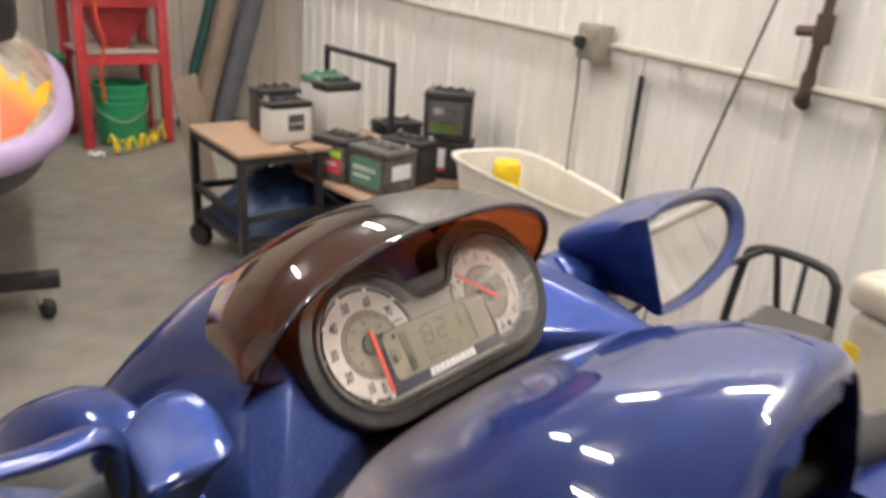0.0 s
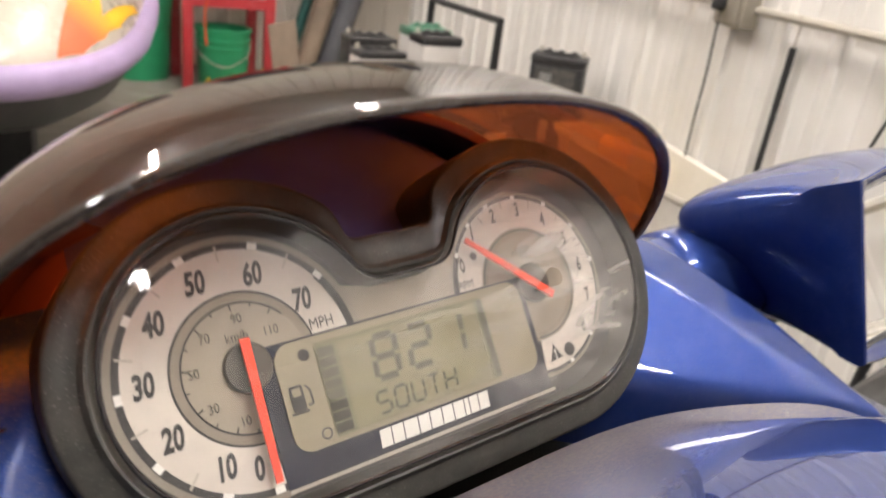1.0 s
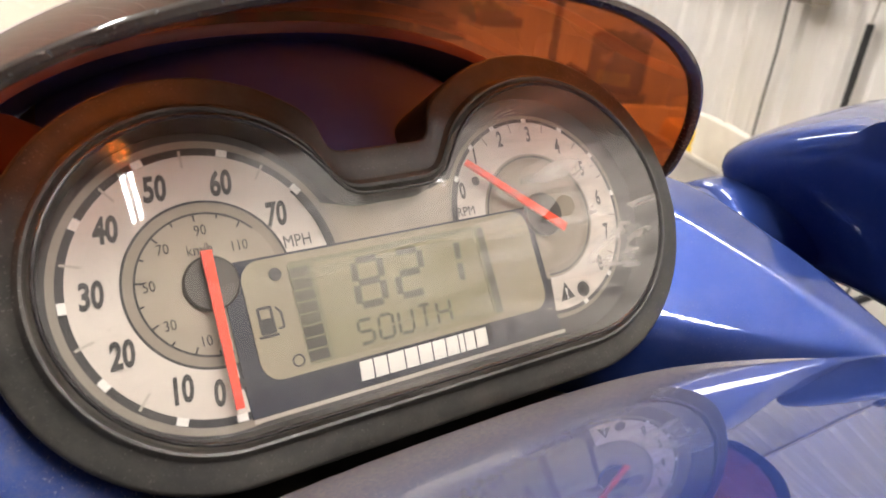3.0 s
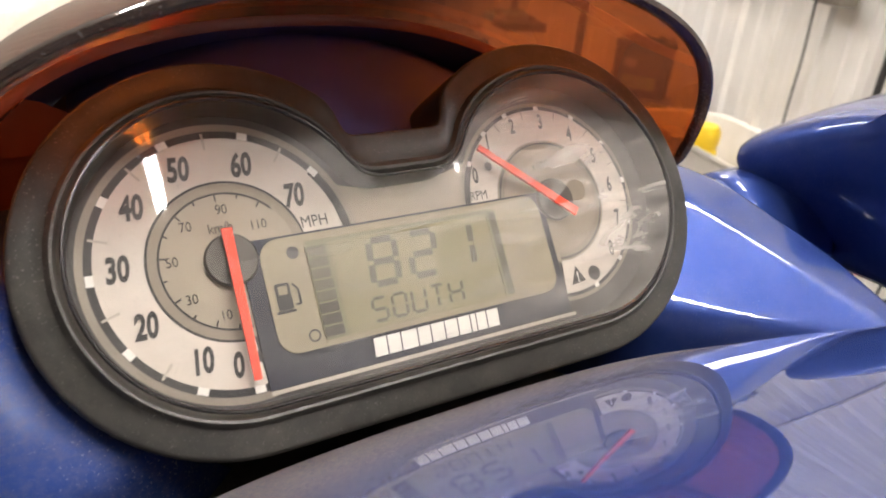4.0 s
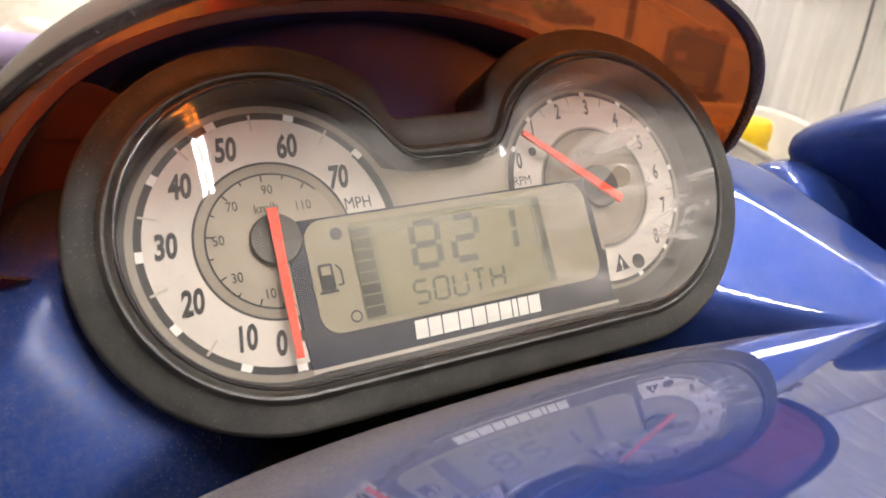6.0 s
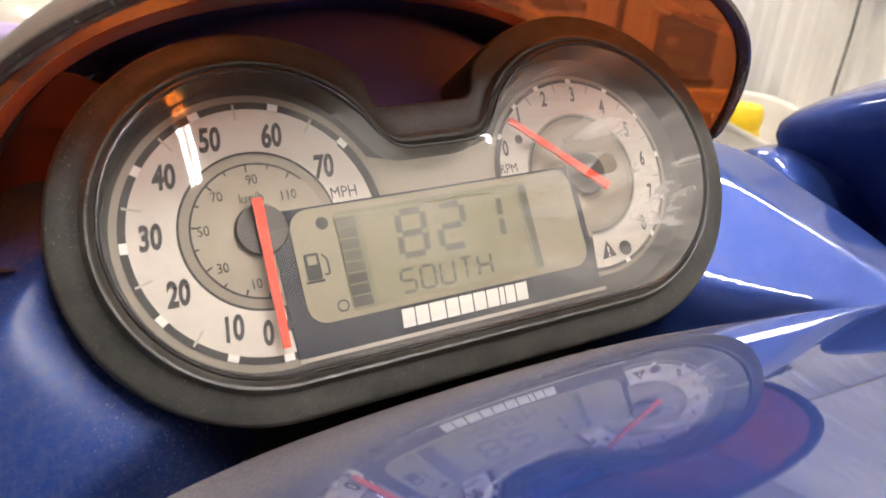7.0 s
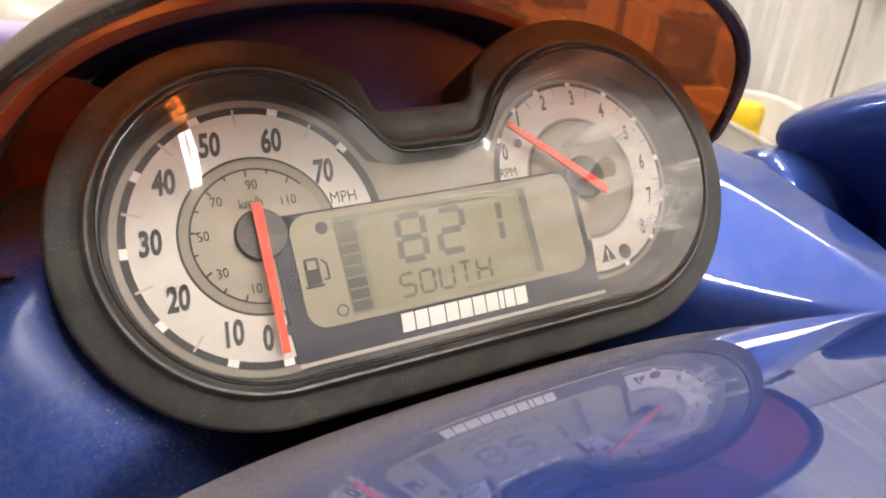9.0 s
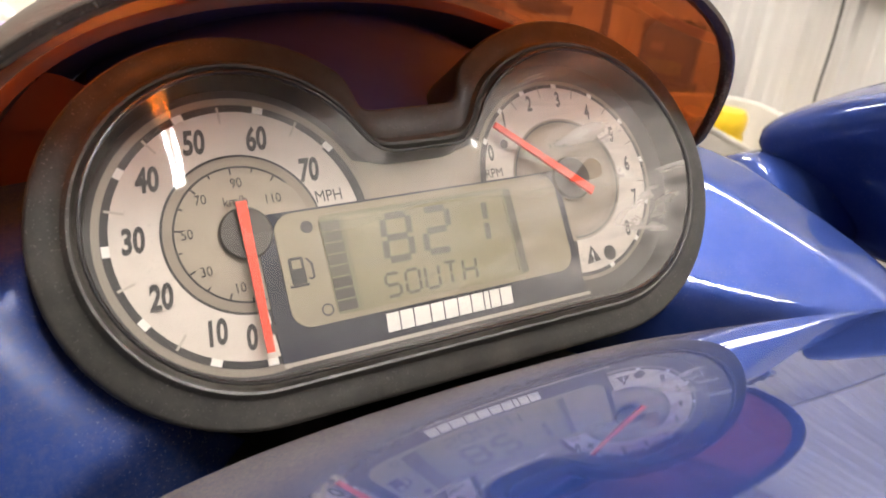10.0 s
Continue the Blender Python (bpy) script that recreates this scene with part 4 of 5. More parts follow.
def folded_mirror():
    """The other mirror, folded in: a rolled rim round the glass and a flat bracket beside it."""
    inner = [(-347, -23, 37), (-319, -21, 31), (-296, -20, 26), (-275, -19, 23), (-267, -19, 17), (-266, -21, 8), (-266, -25, -8), (-267, -29, -31), (-309, -35, -39), (-361, -35, -15)]
    outer = [(-349, -20, 49), (-317, -19, 41), (-294, -18, 37), (-269, -16, 35), (-258, -16, 27), (-255, -19, 12), (-250, -24, -13), (-251, -30, -42), (-311, -40, -61), (-371, -38, -26)]
    n = Vector((0.09, -0.975, 0.2))

    def ring(f, out, shrink=1.0):
        mid = Vector((-306, -25, 0))
        pts = [Vector(a).lerp(Vector(b), f) for a, b in zip(inner, outer)]
        pts = [mid + (p - mid) * shrink + n * out for p in pts]
        return [p / 1000 for p in smooth_path(pts + pts[:1], 6)[:-1]]
    rings = [ring(0.0, -4), ring(0.05, 1), ring(0.25, 5), ring(0.5, 7), ring(0.75, 5.5), ring(0.93, 2), ring(1.0, -4), ring(1.0, -11, 0.97), ring(1.0, -22, 0.87), ring(1.0, -38, 0.7), ring(1.0, -52, 0.45), ring(1.0, -56, 0.02)]
    m = part("wing_mirror", grid(rings, closed_v=True), BLUE, craft, "blue rear-view mirror folded inwards")
    bm = bmesh.new()
    bm.faces.new([bm.verts.new(p) for p in ring(-0.02, -3)])
    part("mirror_glass", bm, MIRROR, m, "mirror glass")
    part("gasket", grid([ring(0.1, 0.6), ring(0.02, 1.0), ring(-0.05, -2.6)], closed_v=True), RUBBER, m, "thin black edge of the glass")
    top = [(-258, -17, 26), (-246, -8, 28), (-233, 0, 28), (-218, 4, 26), (-207, 1, 22), (-200, -11, 15), (-200, -25, 8), (-206, -43, 1), (-238, -48, 6), (-259, -52, 10), (-258, -34, 18)]
    up = Vector((0.22, -0.42, 0.88))

    def slab(shrink, drop):
        mid = Vector((-232, -22, 16))
        pts = [mid + (Vector(p) - mid) * shrink - up * drop for p in top]
        return [p / 1000 for p in smooth_path(pts + pts[:1], 5)[:-1]]
    part("bracket", grid([slab(f, d) for f, d in ((0.01, 1.5), (0.5, 1.4), (0.84, 1.3), (0.88, 0.6), (0.94, 0.0), (0.99, 1.0), (1.01, 3.5), (1.0, 8), (0.96, 12), (0.9, 13))], closed_v=True), BLUE, m, "flat blue mirror bracket with a rolled edge")
    # Added black block that gives the dark shadow beneath the bracket.
    part("bracket_foot", grid([slab(f, d) for f, d in ((0.92, 12), (0.9, 30), (0.88, 60), (0.9, 110))], closed_v=True), BLACK_PLASTIC, m, "added black block standing in for the shadow under the bracket")


folded_mirror()

# fenders beside the hood, each with a groove between
for side in (1, -1):
    ridge = smooth_path([(205, -10, -80), (214, 60, -58), (216, 130, -50), (222, 200, -68), (235, 280, -120), (238, 360, -190)], 6)
    skin = []
    for i, p in enumerate(ridge):
        w = 1 - 0.25 * abs(i / (len(ridge) - 1) - 0.45)
        skin.append([Vector((side * (p.x + a * w), p.y, p.z - b * w)) / 1000 for a, b in ((-40, 60), (-34, 30), (-29, 13), (-22, 3), (-14, 0), (6, 0), (14, 2), (22, 9), (34, 26), (52, 58), (70, 120))])
    part("fender", grid(skin), BLUE, craft, "blue fender beside the hood")
# deck sides and hull below, on its stand
for side in (1, -1):
    part("side_deck", grid([[Vector((side * x, y, z - 1.1 * max(0, y - 0.12 + 0.8 * (x - 0.22)))) for x, z in ((0.15, -0.085), (0.2, -0.088), (0.25, -0.092), (0.29, -0.1), (0.32, -0.118), (0.35, -0.155), (0.38, -0.22), (0.42, -0.33), (0.44, -0.42))] for y in [-0.6 + 1.1 * k / 30 for k in range(31)]]), BLUE, craft, "blue side deck")
rows = []
for k in range(20):
    y = -1.9 + 2.5 * k / 19
    f = max(0.04, 1 - max(0, (y + 0.3) / 0.92) ** 2)
    w = 0.5 * f ** 0.6
    g = -0.45 * max(0.0, y + 0.1)
    rows.append([Vector((x * w, y, max(-0.74, z + g))) for x, z in ((-0.5, -0.3), (-0.98, -0.36), (-1.0, -0.42), (-0.95, -0.5), (-0.55, -0.68), (0, -0.74), (0.55, -0.68), (0.95, -0.5), (1.0, -0.42), (0.98, -0.36), (0.5, -0.3))])
part("hull", grid(rows, closed_v=True, cap=True), BLUE, craft, "blue hull with hard chines")
seat_rows = []
for k in range(25):
    y = -0.5 - 1.2 * k / 24
    w = 0.11 + 0.07 * min(1.0, k / 10) - 0.05 * max(0, k - 19) / 5
    h = -0.14 + 0.06 * math.sin(math.pi * k / 24) + 0.05 * (k > 13) * min(1.0, (k - 13) / 4)
    seat_rows.append([Vector((w * x, y, -0.34 + (h + 0.34) * z)) for x, z in ((-1.25, 0), (-1.15, 0.5), (-0.95, 0.85), (-0.6, 0.98), (0, 1.0), (0.6, 0.98), (0.95, 0.85), (1.15, 0.5), (1.25, 0))])
part("seat", grid(seat_rows, cap=True), BLACK_PLASTIC, craft, "black padded seat")
stand = root("watercraft_stand", pose(0.1, -0.3, 0, 0, 0, 20), "dark steel stand on casters under the blue watercraft", "stand")
for y in (-1.0, 0.6):
    part("crossbar", box(-0.4, 0.4, y - 0.04, y + 0.04, 0.14, 0.36, 0.006), DARK_STEEL, stand)
for x in (-0.36, 0.36):
    part("rail", box(x - 0.03, x + 0.03, -1.2, 0.8, 0.10, 0.16, 0.006), DARK_STEEL, stand)
    for y in (-1.1, 0.7):
        part("caster", moved(lathe([(0.001, -0.02), (0.05, -0.02), (0.05, 0.02), (0.001, 0.02)], 20), pose(x, y, 0.05, 0, 90, 0)), RUBBER, stand)


# ---- along the east wall ----
r = root("conduit", pose(0, 0, 0), "painted steel conduit run along the wall", "conduit", kind="structure")
part("pipe", tube([(XW - 0.03, YB, 1.06), (XW - 0.03, 1.83, 1.06)], 0.012, 8), CONDUIT, r)
part("pipe", tube([(XW - 0.03, 1.7, 1.06), (XW - 0.03, YF, 1.06)], 0.012, 8), CONDUIT, r)
r = root("outlet_box", pose(XW - 0.02, 1.765, 1.065), "weathered steel outlet box with a plug in it", "outlet box")
part("body", box(-0.06, 0.0, -0.065, 0.065, -0.06, 0.06, 0.008), BOXGREY, r)
part("cover_plate", box(-0.068, -0.06, -0.055, 0.055, -0.05, 0.05, 0.004), BOXGREY, r)
part("plug", box(-0.1, -0.068, -0.0, 0.035, -0.02, 0.02, 0.008), RUBBER, r, "black rubber plug")


# ---- cart with batteries ----
CART = pose(0.33, 2.435, 0, 0, 0, 10.6)
r = root("work_cart", CART, "dark steel cart with worn plywood top and push handle", "cart")
part("top", box(0, 0.7, 0, 0.57, 0.53, 0.55, 0.003), PLYWOOD, r, "worn plywood top")
for x in (0.02, 0.35, 0.68):
    for y in (0.02, 0.55):
        part("leg", box(x - 0.015, x + 0.015, y - 0.015, y + 0.015, 0.1, 0.53), DARK_STEEL, r)
for z in (0.16, 0.28, 0.515):
    for y in (0.02, 0.55):
        part("rail", box(0.035, 0.665, y - 0.012, y + 0.012, z - 0.015, z + 0.012), DARK_STEEL, r)
    for x in (0.02, 0.68):
        part("rail", box(x - 0.012, x + 0.012, 0.035, 0.535, z - 0.015, z + 0.012), DARK_STEEL, r)
part("shelf", box(0.02, 0.68, 0.03, 0.54, 0.16, 0.175), DARK_STEEL, r)
part("handle", tube([(0.69, 0.02, 0.5), (0.69, 0.02, 0.865), (0.69, 0.6, 0.865), (0.69, 0.6, 0.5)], 0.016, 8), DARK_STEEL, r, "dark push handle")
for x in (0.03, 0.67):
    for y in (0.03, 0.54):
        part("caster", moved(lathe([(0.001, -0.018), (0.05, -0.02), (0.055, 0), (0.05, 0.02), (0.001, 0.018)], 20), pose(x, y, 0.055, 0, 90, 30)), RUBBER, r)
tagged(finish("blue_sheet", moved(grid([[(0.04 + 0.6 * i / 20, 0.07 + 0.44 * j / 14, 0.182 + (0.2 * math.sin(math.pi * i / 20) ** 0.5 * math.sin(math.pi * j / 14) ** 0.5) * (1 + 0.35 * noise.noise((i * 0.35, j * 0.45, 2))) + 0.012 * noise.noise((i * 1.1, j * 1.1, 7)) * (0 < i < 20 and 0 < j < 14)) for j in range(15)] for i in range(21)]), CART), BLUE_TARP), "crumpled dark blue sheet on the cart shelf", "sheet")

LOW = pose(0.783, 2.184, 0, 0, 0, 17)
r = root("low_table", LOW, "low table with a worn plank top and dark legs", "table")
part("top", box(0, 0.6, 0, 0.72, 0.38, 0.4, 0.003), PLYWOOD, r, "worn plank top")
for x in (0.03, 0.59):
    for y in (0.03, 0.59):
        part("leg", box(x - 0.02, x + 0.02, y - 0.02, y + 0.02, 0, 0.38), DARK_STEEL, r)
for y in (0.03, 0.59):
    part("rail", box(0.05, 0.57, y - 0.012, y + 0.012, 0.32, 0.36), DARK_STEEL, r)


def battery(m, w, d, h, case, lid, labels, label, end_label=False):
    r = root("battery", m, label, "battery", "batteries on the carts")
    part("case", box(-w / 2, w / 2, -d / 2, d / 2, 0, h * 0.8, 0.005), case, r)
    part("lid", box(-w / 2 - 0.003, w / 2 + 0.003, -d / 2 - 0.003, d / 2 + 0.003, h * 0.8, h * 0.95, 0.006), lid, r)
    part("cap_strip", box(-w * 0.35, w * 0.35, -d * 0.15, d * 0.15, h * 0.95, h, 0.004), lid, r)
    for x in (-1, 1):
        part("terminal", moved(lathe([(0.009, 0), (0.008, 0.018), (0.001, 0.018)], 12), pose(x * w * 0.4, d * 0.28, h * 0.95)), CONDUIT, r)
    for k in range(3):
        part("vent_cap", moved(lathe([(0.011, 0), (0.011, 0.006), (0.008, 0.008), (0.001, 0.008)], 14), pose(w * (k - 1) * 0.24, 0, h)), lid, r)
    for x in (-1, 1):
        part("case_rib", box(x * w * 0.46 - 0.004, x * w * 0.46 + 0.004, -d / 2 - 0.002, -d / 2 + 0.001, h * 0.05, h * 0.76), case, r)
    if end_label:
        part("label", box(w / 2 - 0.001, w / 2 + 0.0015, -d * 0.3, d * 0.3, h * 0.35, h * 0.66), LABEL_WHITE, r, "white end label")
    for mt, x0, x1, z0, z1 in labels:
        part("label", box(w * x0 - w / 2, w * x1 - w / 2, -d / 2 - 0.0015, -d / 2 + 0.001, h * z0, h * z1), mt, r)
    return r


def on(m, x, y, z, turn):
    return m @ pose(x, y, z, 0, 0, turn)


def base(x, y, z, turn):
    return pose(x, y, z, 0, 0, turn)


battery(base(0.571, 2.66, 0.551, 14), 0.185, 0.10, 0.17, BATT_WHITE, BATT_BLACK, [(BATT_GREY, 0.42, 0.8, 0.25, 0.65), (LABEL_WHITE, 0.46, 0.76, 0.4, 0.46)], "white motorcycle battery with black lid on the cart")
battery(base(0.575, 2.86, 0.551, 10), 0.19, 0.12, 0.19, BATT_BLACK, BATT_BLACK, [], "black battery with dusty top on the cart")
battery(base(0.822, 2.77, 0.551, 14), 0.17, 0.12, 0.23, BATT_WHITE, BATT_BLACK, [], "tall translucent white battery with dark lid")
battery(base(0.83, 2.96, 0.551, 12), 0.18, 0.12, 0.23, BATT_WHITE, LABEL_GREEN, [(LABEL_RED, 0.1, 0.5, 0.3, 0.6)], "tall translucent battery with red print")
battery(base(0.785, 2.57, 0.401, -62), 0.18, 0.17, 0.19, BATT_GREY, BATT_BLACK, [(LABEL_RED, 0.12, 0.9, 0.2, 0.55), (LABEL_LIME, 0.12, 0.9, 0.57, 0.7), (LABEL_WHITE, 0.2, 0.75, 0.36, 0.46)], "dusty black car battery with red and green label")
battery(base(0.885, 2.36, 0.401, -68), 0.22, 0.17, 0.19, BATT_GREY, BATT_GREY, [(LABEL_GREEN, 0.08, 0.86, 0.15, 0.72), (LABEL_WHITE, 0.14, 0.6, 0.3, 0.38), (LABEL_WHITE, 0.14, 0.75, 0.45, 0.56)], "dusty grey car battery with green label", True)
battery(base(1.05, 2.47, 0.401, -60), 0.2, 0.13, 0.19, BATT_BLACK, BATT_BLACK, [], "plain black battery among the others")
battery(base(1.13, 2.82, 0.401, 8), 0.2, 0.13, 0.19, BATT_BLACK, BATT_BLACK, [(LABEL_BLUE, 0.1, 0.9, 0.3, 0.6)], "dark battery with a blue label")
battery(base(1.25, 2.5, 0.401, -32), 0.21, 0.14, 0.17, BATT_BLACK, BATT_BLACK, [(LABEL_WHITE, 0.1, 0.45, 0.3, 0.78), (LABEL_RED, 0.1, 0.45, 0.2, 0.28)], "black battery with a white label")
battery(base(1.235, 2.495, 0.573, -32), 0.2, 0.13, 0.21, BATT_BLACK, BATT_BLACK, [(BATT_GREY, 0.1, 0.85, 0.12, 0.75), (LABEL_LIME, 0.18, 0.8, 0.14, 0.36), (LABEL_WHITE, 0.2, 0.42, 0.5, 0.65)], "black battery with lime label stacked on another")
tagged(finish("battery_lead", tube([(0.62, 2.58, 0.556), (0.55, 2.52, 0.556), (0.6, 2.44, 0.54), (0.66, 2.43, 0.4), (0.75, 2.42, 0.33), (0.83, 2.44, 0.36), (0.78, 2.5, 0.45), (0.72, 2.6, 0.407), (0.76, 2.72, 0.407)], 0.004, 6, 5), RUBBER), "thin black lead looped from cart to table", "cable")
tagged(finish("cardboard_sheet", moved(box(-0.16, 0.16, -0.004, 0.004, 0, 0.62, 0.002), pose(0.42, 3.8, 0.003, -9, 0, 60)), CARD_TUBE), "brown cardboard sheet leaning behind the cart", "cardboard")
tagged(finish("crumpled_bag", moved(grid([[(0.07 * math.sin(math.pi * i / 8) * math.cos(2 * math.pi * j / 14) * (1 + 0.25 * noise.noise((i, j % 14, 3))), 0.06 * math.sin(math.pi * i / 8) * math.sin(2 * math.pi * j / 14), 0.07 - 0.068 * math.cos(math.pi * i / 8)) for j in range(14)] for i in range(9)], closed_v=True), pose(0.45, 2.86, 0.345)), LABEL_WHITE), "crumpled white bag on the blue sheet", "bag")

# ---- white tub with yellow jug ----
r = root("plastic_tub", pose(1.26, 1.8, 0, 0, 0, 0), "stained white plastic tub standing by the wall", "tub")
lv = []
for w, d, z in ((0.10, 0.30, 0.0), (0.12, 0.33, 0.05), (0.165, 0.42, 0.56), (0.18, 0.44, 0.575), (0.18, 0.44, 0.585), (0.16, 0.415, 0.58), (0.115, 0.32, 0.06), (0.001, 0.001, 0.05)):
    lv.append([(w * math.copysign(abs(math.cos(a)) ** 0.5, math.cos(a)), d * math.copysign(abs(math.sin(a)) ** 0.5, math.sin(a)), z) for a in [2 * math.pi * k / 40 for k in range(40)]])
lv = [[((x + 0.06 * (0.5 - y)) * (0.72 + 0.42 * (y + 0.44) / 0.88) - 0.03 * (0.5 - y), y, z) for x, y, z in ring] for ring in lv]
part("shell", grid(lv[:3] + lv[5:], closed_v=True), WHITE_PLASTIC, r)
part("rim", grid(lv[2:6], closed_v=True), WHITE_PLASTIC, r)
r = root("yellow_jug", pose(1.24, 1.98, 0.1), "yellow plastic jug with rings standing in the tub", "jug")
part("body", lathe([(0.001, 0), (0.05, 0), (0.055, 0.02), (0.055, 0.36), (0.05, 0.37), (0.055, 0.39), (0.055, 0.42), (0.05, 0.43), (0.055, 0.45), (0.055, 0.48), (0.045, 0.5), (0.001, 0.5)]), YELLOW, r)

# ---- red blasting cabinet and pails by the north wall ----
r = root("blasting_cabinet", pose(-0.15, 4.85, 0, 0, 0, 10), "red steel blasting cabinet on tall legs with a hopper", "cabinet")
for x in (0.03, 0.53):
    for y in (0.03, 0.5):
        part("leg", box(x - 0.03, x + 0.03, y - 0.03, y + 0.03, 0, 1.0, 0.004), RED_PAINT, r)
for z in (0.55, 0.9):
    for y in (0.03, 0.5):
        part("rail", box(0.06, 0.5, y - 0.02, y + 0.02, z - 0.03, z + 0.03), RED_PAINT, r)
part("hopper", grid([[(0.28 + x * s, 0.27 + y * s, z) for x, y in ((-0.22, -0.2), (0.22, -0.2), (0.22, 0.2), (-0.22, 0.2))] for s, z in ((1, 0.92), (0.2, 0.55))], closed_v=True, cap=True), RED_PAINT, r)
part("air_line", tube([(0.1, -0.05, 1.0), (0.12, -0.06, 0.8), (0.15, -0.06, 0.66), (0.12, -0.05, 0.5), (0.13, -0.04, 0.3)], 0.009, 8, 5), ORANGE_LINE, r, "orange air line")
part("ledge", box(-0.06, 0.62, -0.04, 0.56, 0.965, 1.0, 0.004), BATT_BLACK, r, "black ledge")
part("grit_tray", box(0.02, 0.54, 0.02, 0.5, 0.585, 0.6, 0.003), CONDUIT, r, "dusty grey tray")
part("chamber", box(-0.05, 0.61, -0.02, 0.55, 1.0, 1.6, 0.02), BATT_BLACK, r)
r = root("green_pail", pose(0.09, 5.0, 0), "green plastic five-gallon pail under the red cabinet", "pail")
part("body", lathe([(0.001, 0), (0.14, 0), (0.15, 0.02), (0.16, 0.27), (0.169, 0.272), (0.169, 0.284), (0.161, 0.288), (0.163, 0.315), (0.172, 0.317), (0.172, 0.328), (0.164, 0.332), (0.166, 0.37), (0.175, 0.372), (0.175, 0.392), (0.16, 0.392), (0.14, 0.03), (0.001, 0.03)]), GREEN_PAIL, r)
part("bail", tube([(-0.17, 0.0, 0.3), (-0.14, -0.1, 0.23), (0.0, -0.172, 0.17), (0.14, -0.1, 0.23), (0.17, 0.0, 0.3)], 0.004, 6, 5), CONDUIT, r, "wire handle hanging down")

# ---- rolls leaning in the corner ----
for x, y, rad, hgt, lean, mt, lab in ((0.62, 5.3, 0.07, 2.4, 15, CARD_TUBE, "brown cardboard roll leaning on the wall"), (0.78, 5.35, 0.08, 2.3, 17, GREY_ROLL, "dark grey rolled sheet leaning on the wall"), (0.5, 5.35, 0.035, 2.2, 16, TEAL, "dark green pole leaning on the wall")):
    tagged(finish("leaning_roll", moved(tube([(0, 0, 0), (0, 0, hgt)], rad, 16), pose(x, y, 0.02, -4, lean, 0)), mt), lab, "roll")

# ---- white watercraft on a stand, its bow towards the blue one ----
BOW = pose(-0.72, 2.88, 0)
r = root("white_watercraft", BOW, "white personal watercraft with flame decals and lavender bumper", "watercraft")


def bow_line(w, z, n=56):
    pts = []
    for k in range(n):
        a = 2 * math.pi * k / n
        c, sn = math.cos(a), math.sin(a)
        pts.append((0.46 * w * math.copysign(abs(c) ** 0.7, c), (1.04 if sn < 0 else 1.5) * w * math.copysign(abs(sn) ** 0.7, sn), z))
    return pts


part("deck", grid([bow_line(w, z) for w, z in ((0.99, 0.69), (0.98, 0.73), (0.94, 0.77), (0.82, 0.84), (0.62, 0.92), (0.35, 0.98), (0.02, 1.0))], closed_v=True), GEL_WHITE, r)
bp = bow_line(1.0, 0.69)
part("bumper", tube(bp + [bp[0]], 0.045, 12), PURPLE, r, "lavender rubber bumper")
part("hull", grid([bow_line(w, z) for w, z in ((0.98, 0.66), (0.88, 0.55), (0.6, 0.45), (0.02, 0.42))], closed_v=True), BATT_BLACK, r, "dark hull underside")
part("steering_pad", moved(box(-0.22, 0.22, -0.2, 0.2, -0.1, 0.12, 0.06, seg=3), pose(0.12, -0.2, 1.08, 20, 0, 10)), BATT_BLACK, r, "black steering pad")
r = root("watercraft_stand", BOW, "dark steel stand on casters under the white watercraft", "stand")
part("crossbar", box(-0.35, 0.1, -0.2, -0.1, 0.16, 0.5, 0.005), DARK_STEEL, r)
part("rail", box(-0.5, 0.4, -0.53, -0.46, 0.12, 0.17, 0.005), DARK_STEEL, r)
part("rail", box(-0.1, -0.03, -0.5, 1.0, 0.12, 0.17, 0.005), DARK_STEEL, r)
part("caster", moved(lathe([(0.001, -0.018), (0.04, -0.018), (0.045, 0), (0.04, 0.018), (0.001, 0.018)], 20), pose(0.35, -0.5, 0.045, 0, 90, 20)), RUBBER, r)
part("caster_fork", box(0.325, 0.375, -0.52, -0.48, 0.06, 0.12, 0.004), CONDUIT, r)


def deck_point(a, w, lift=0.003):
    z = lerp_table(1 - w, [(0.01, 0.69), (0.02, 0.73), (0.06, 0.77), (0.18, 0.84), (0.38, 0.92), (0.65, 0.98), (0.98, 1.0)])[0]
    c, sn = math.cos(a), math.sin(a)
    return Vector((0.46 * w * math.copysign(abs(c) ** 0.7, c), (1.04 if sn < 0 else 1.5) * w * math.copysign(abs(sn) ** 0.7, sn), z + lift))


def decal(name, material, a0, a1, lo, hi, lift):
    rows = []
    n = 30
    for i in range(n + 1):
        t = i / n
        w0, w1 = lo(t), hi(t)
        rows.append([deck_point(radians(a0 + (a1 - a0) * t), w0 + (w1 - w0) * k / 6, lift) for k in range(7)])
    part(name, grid(rows), material, white_craft)


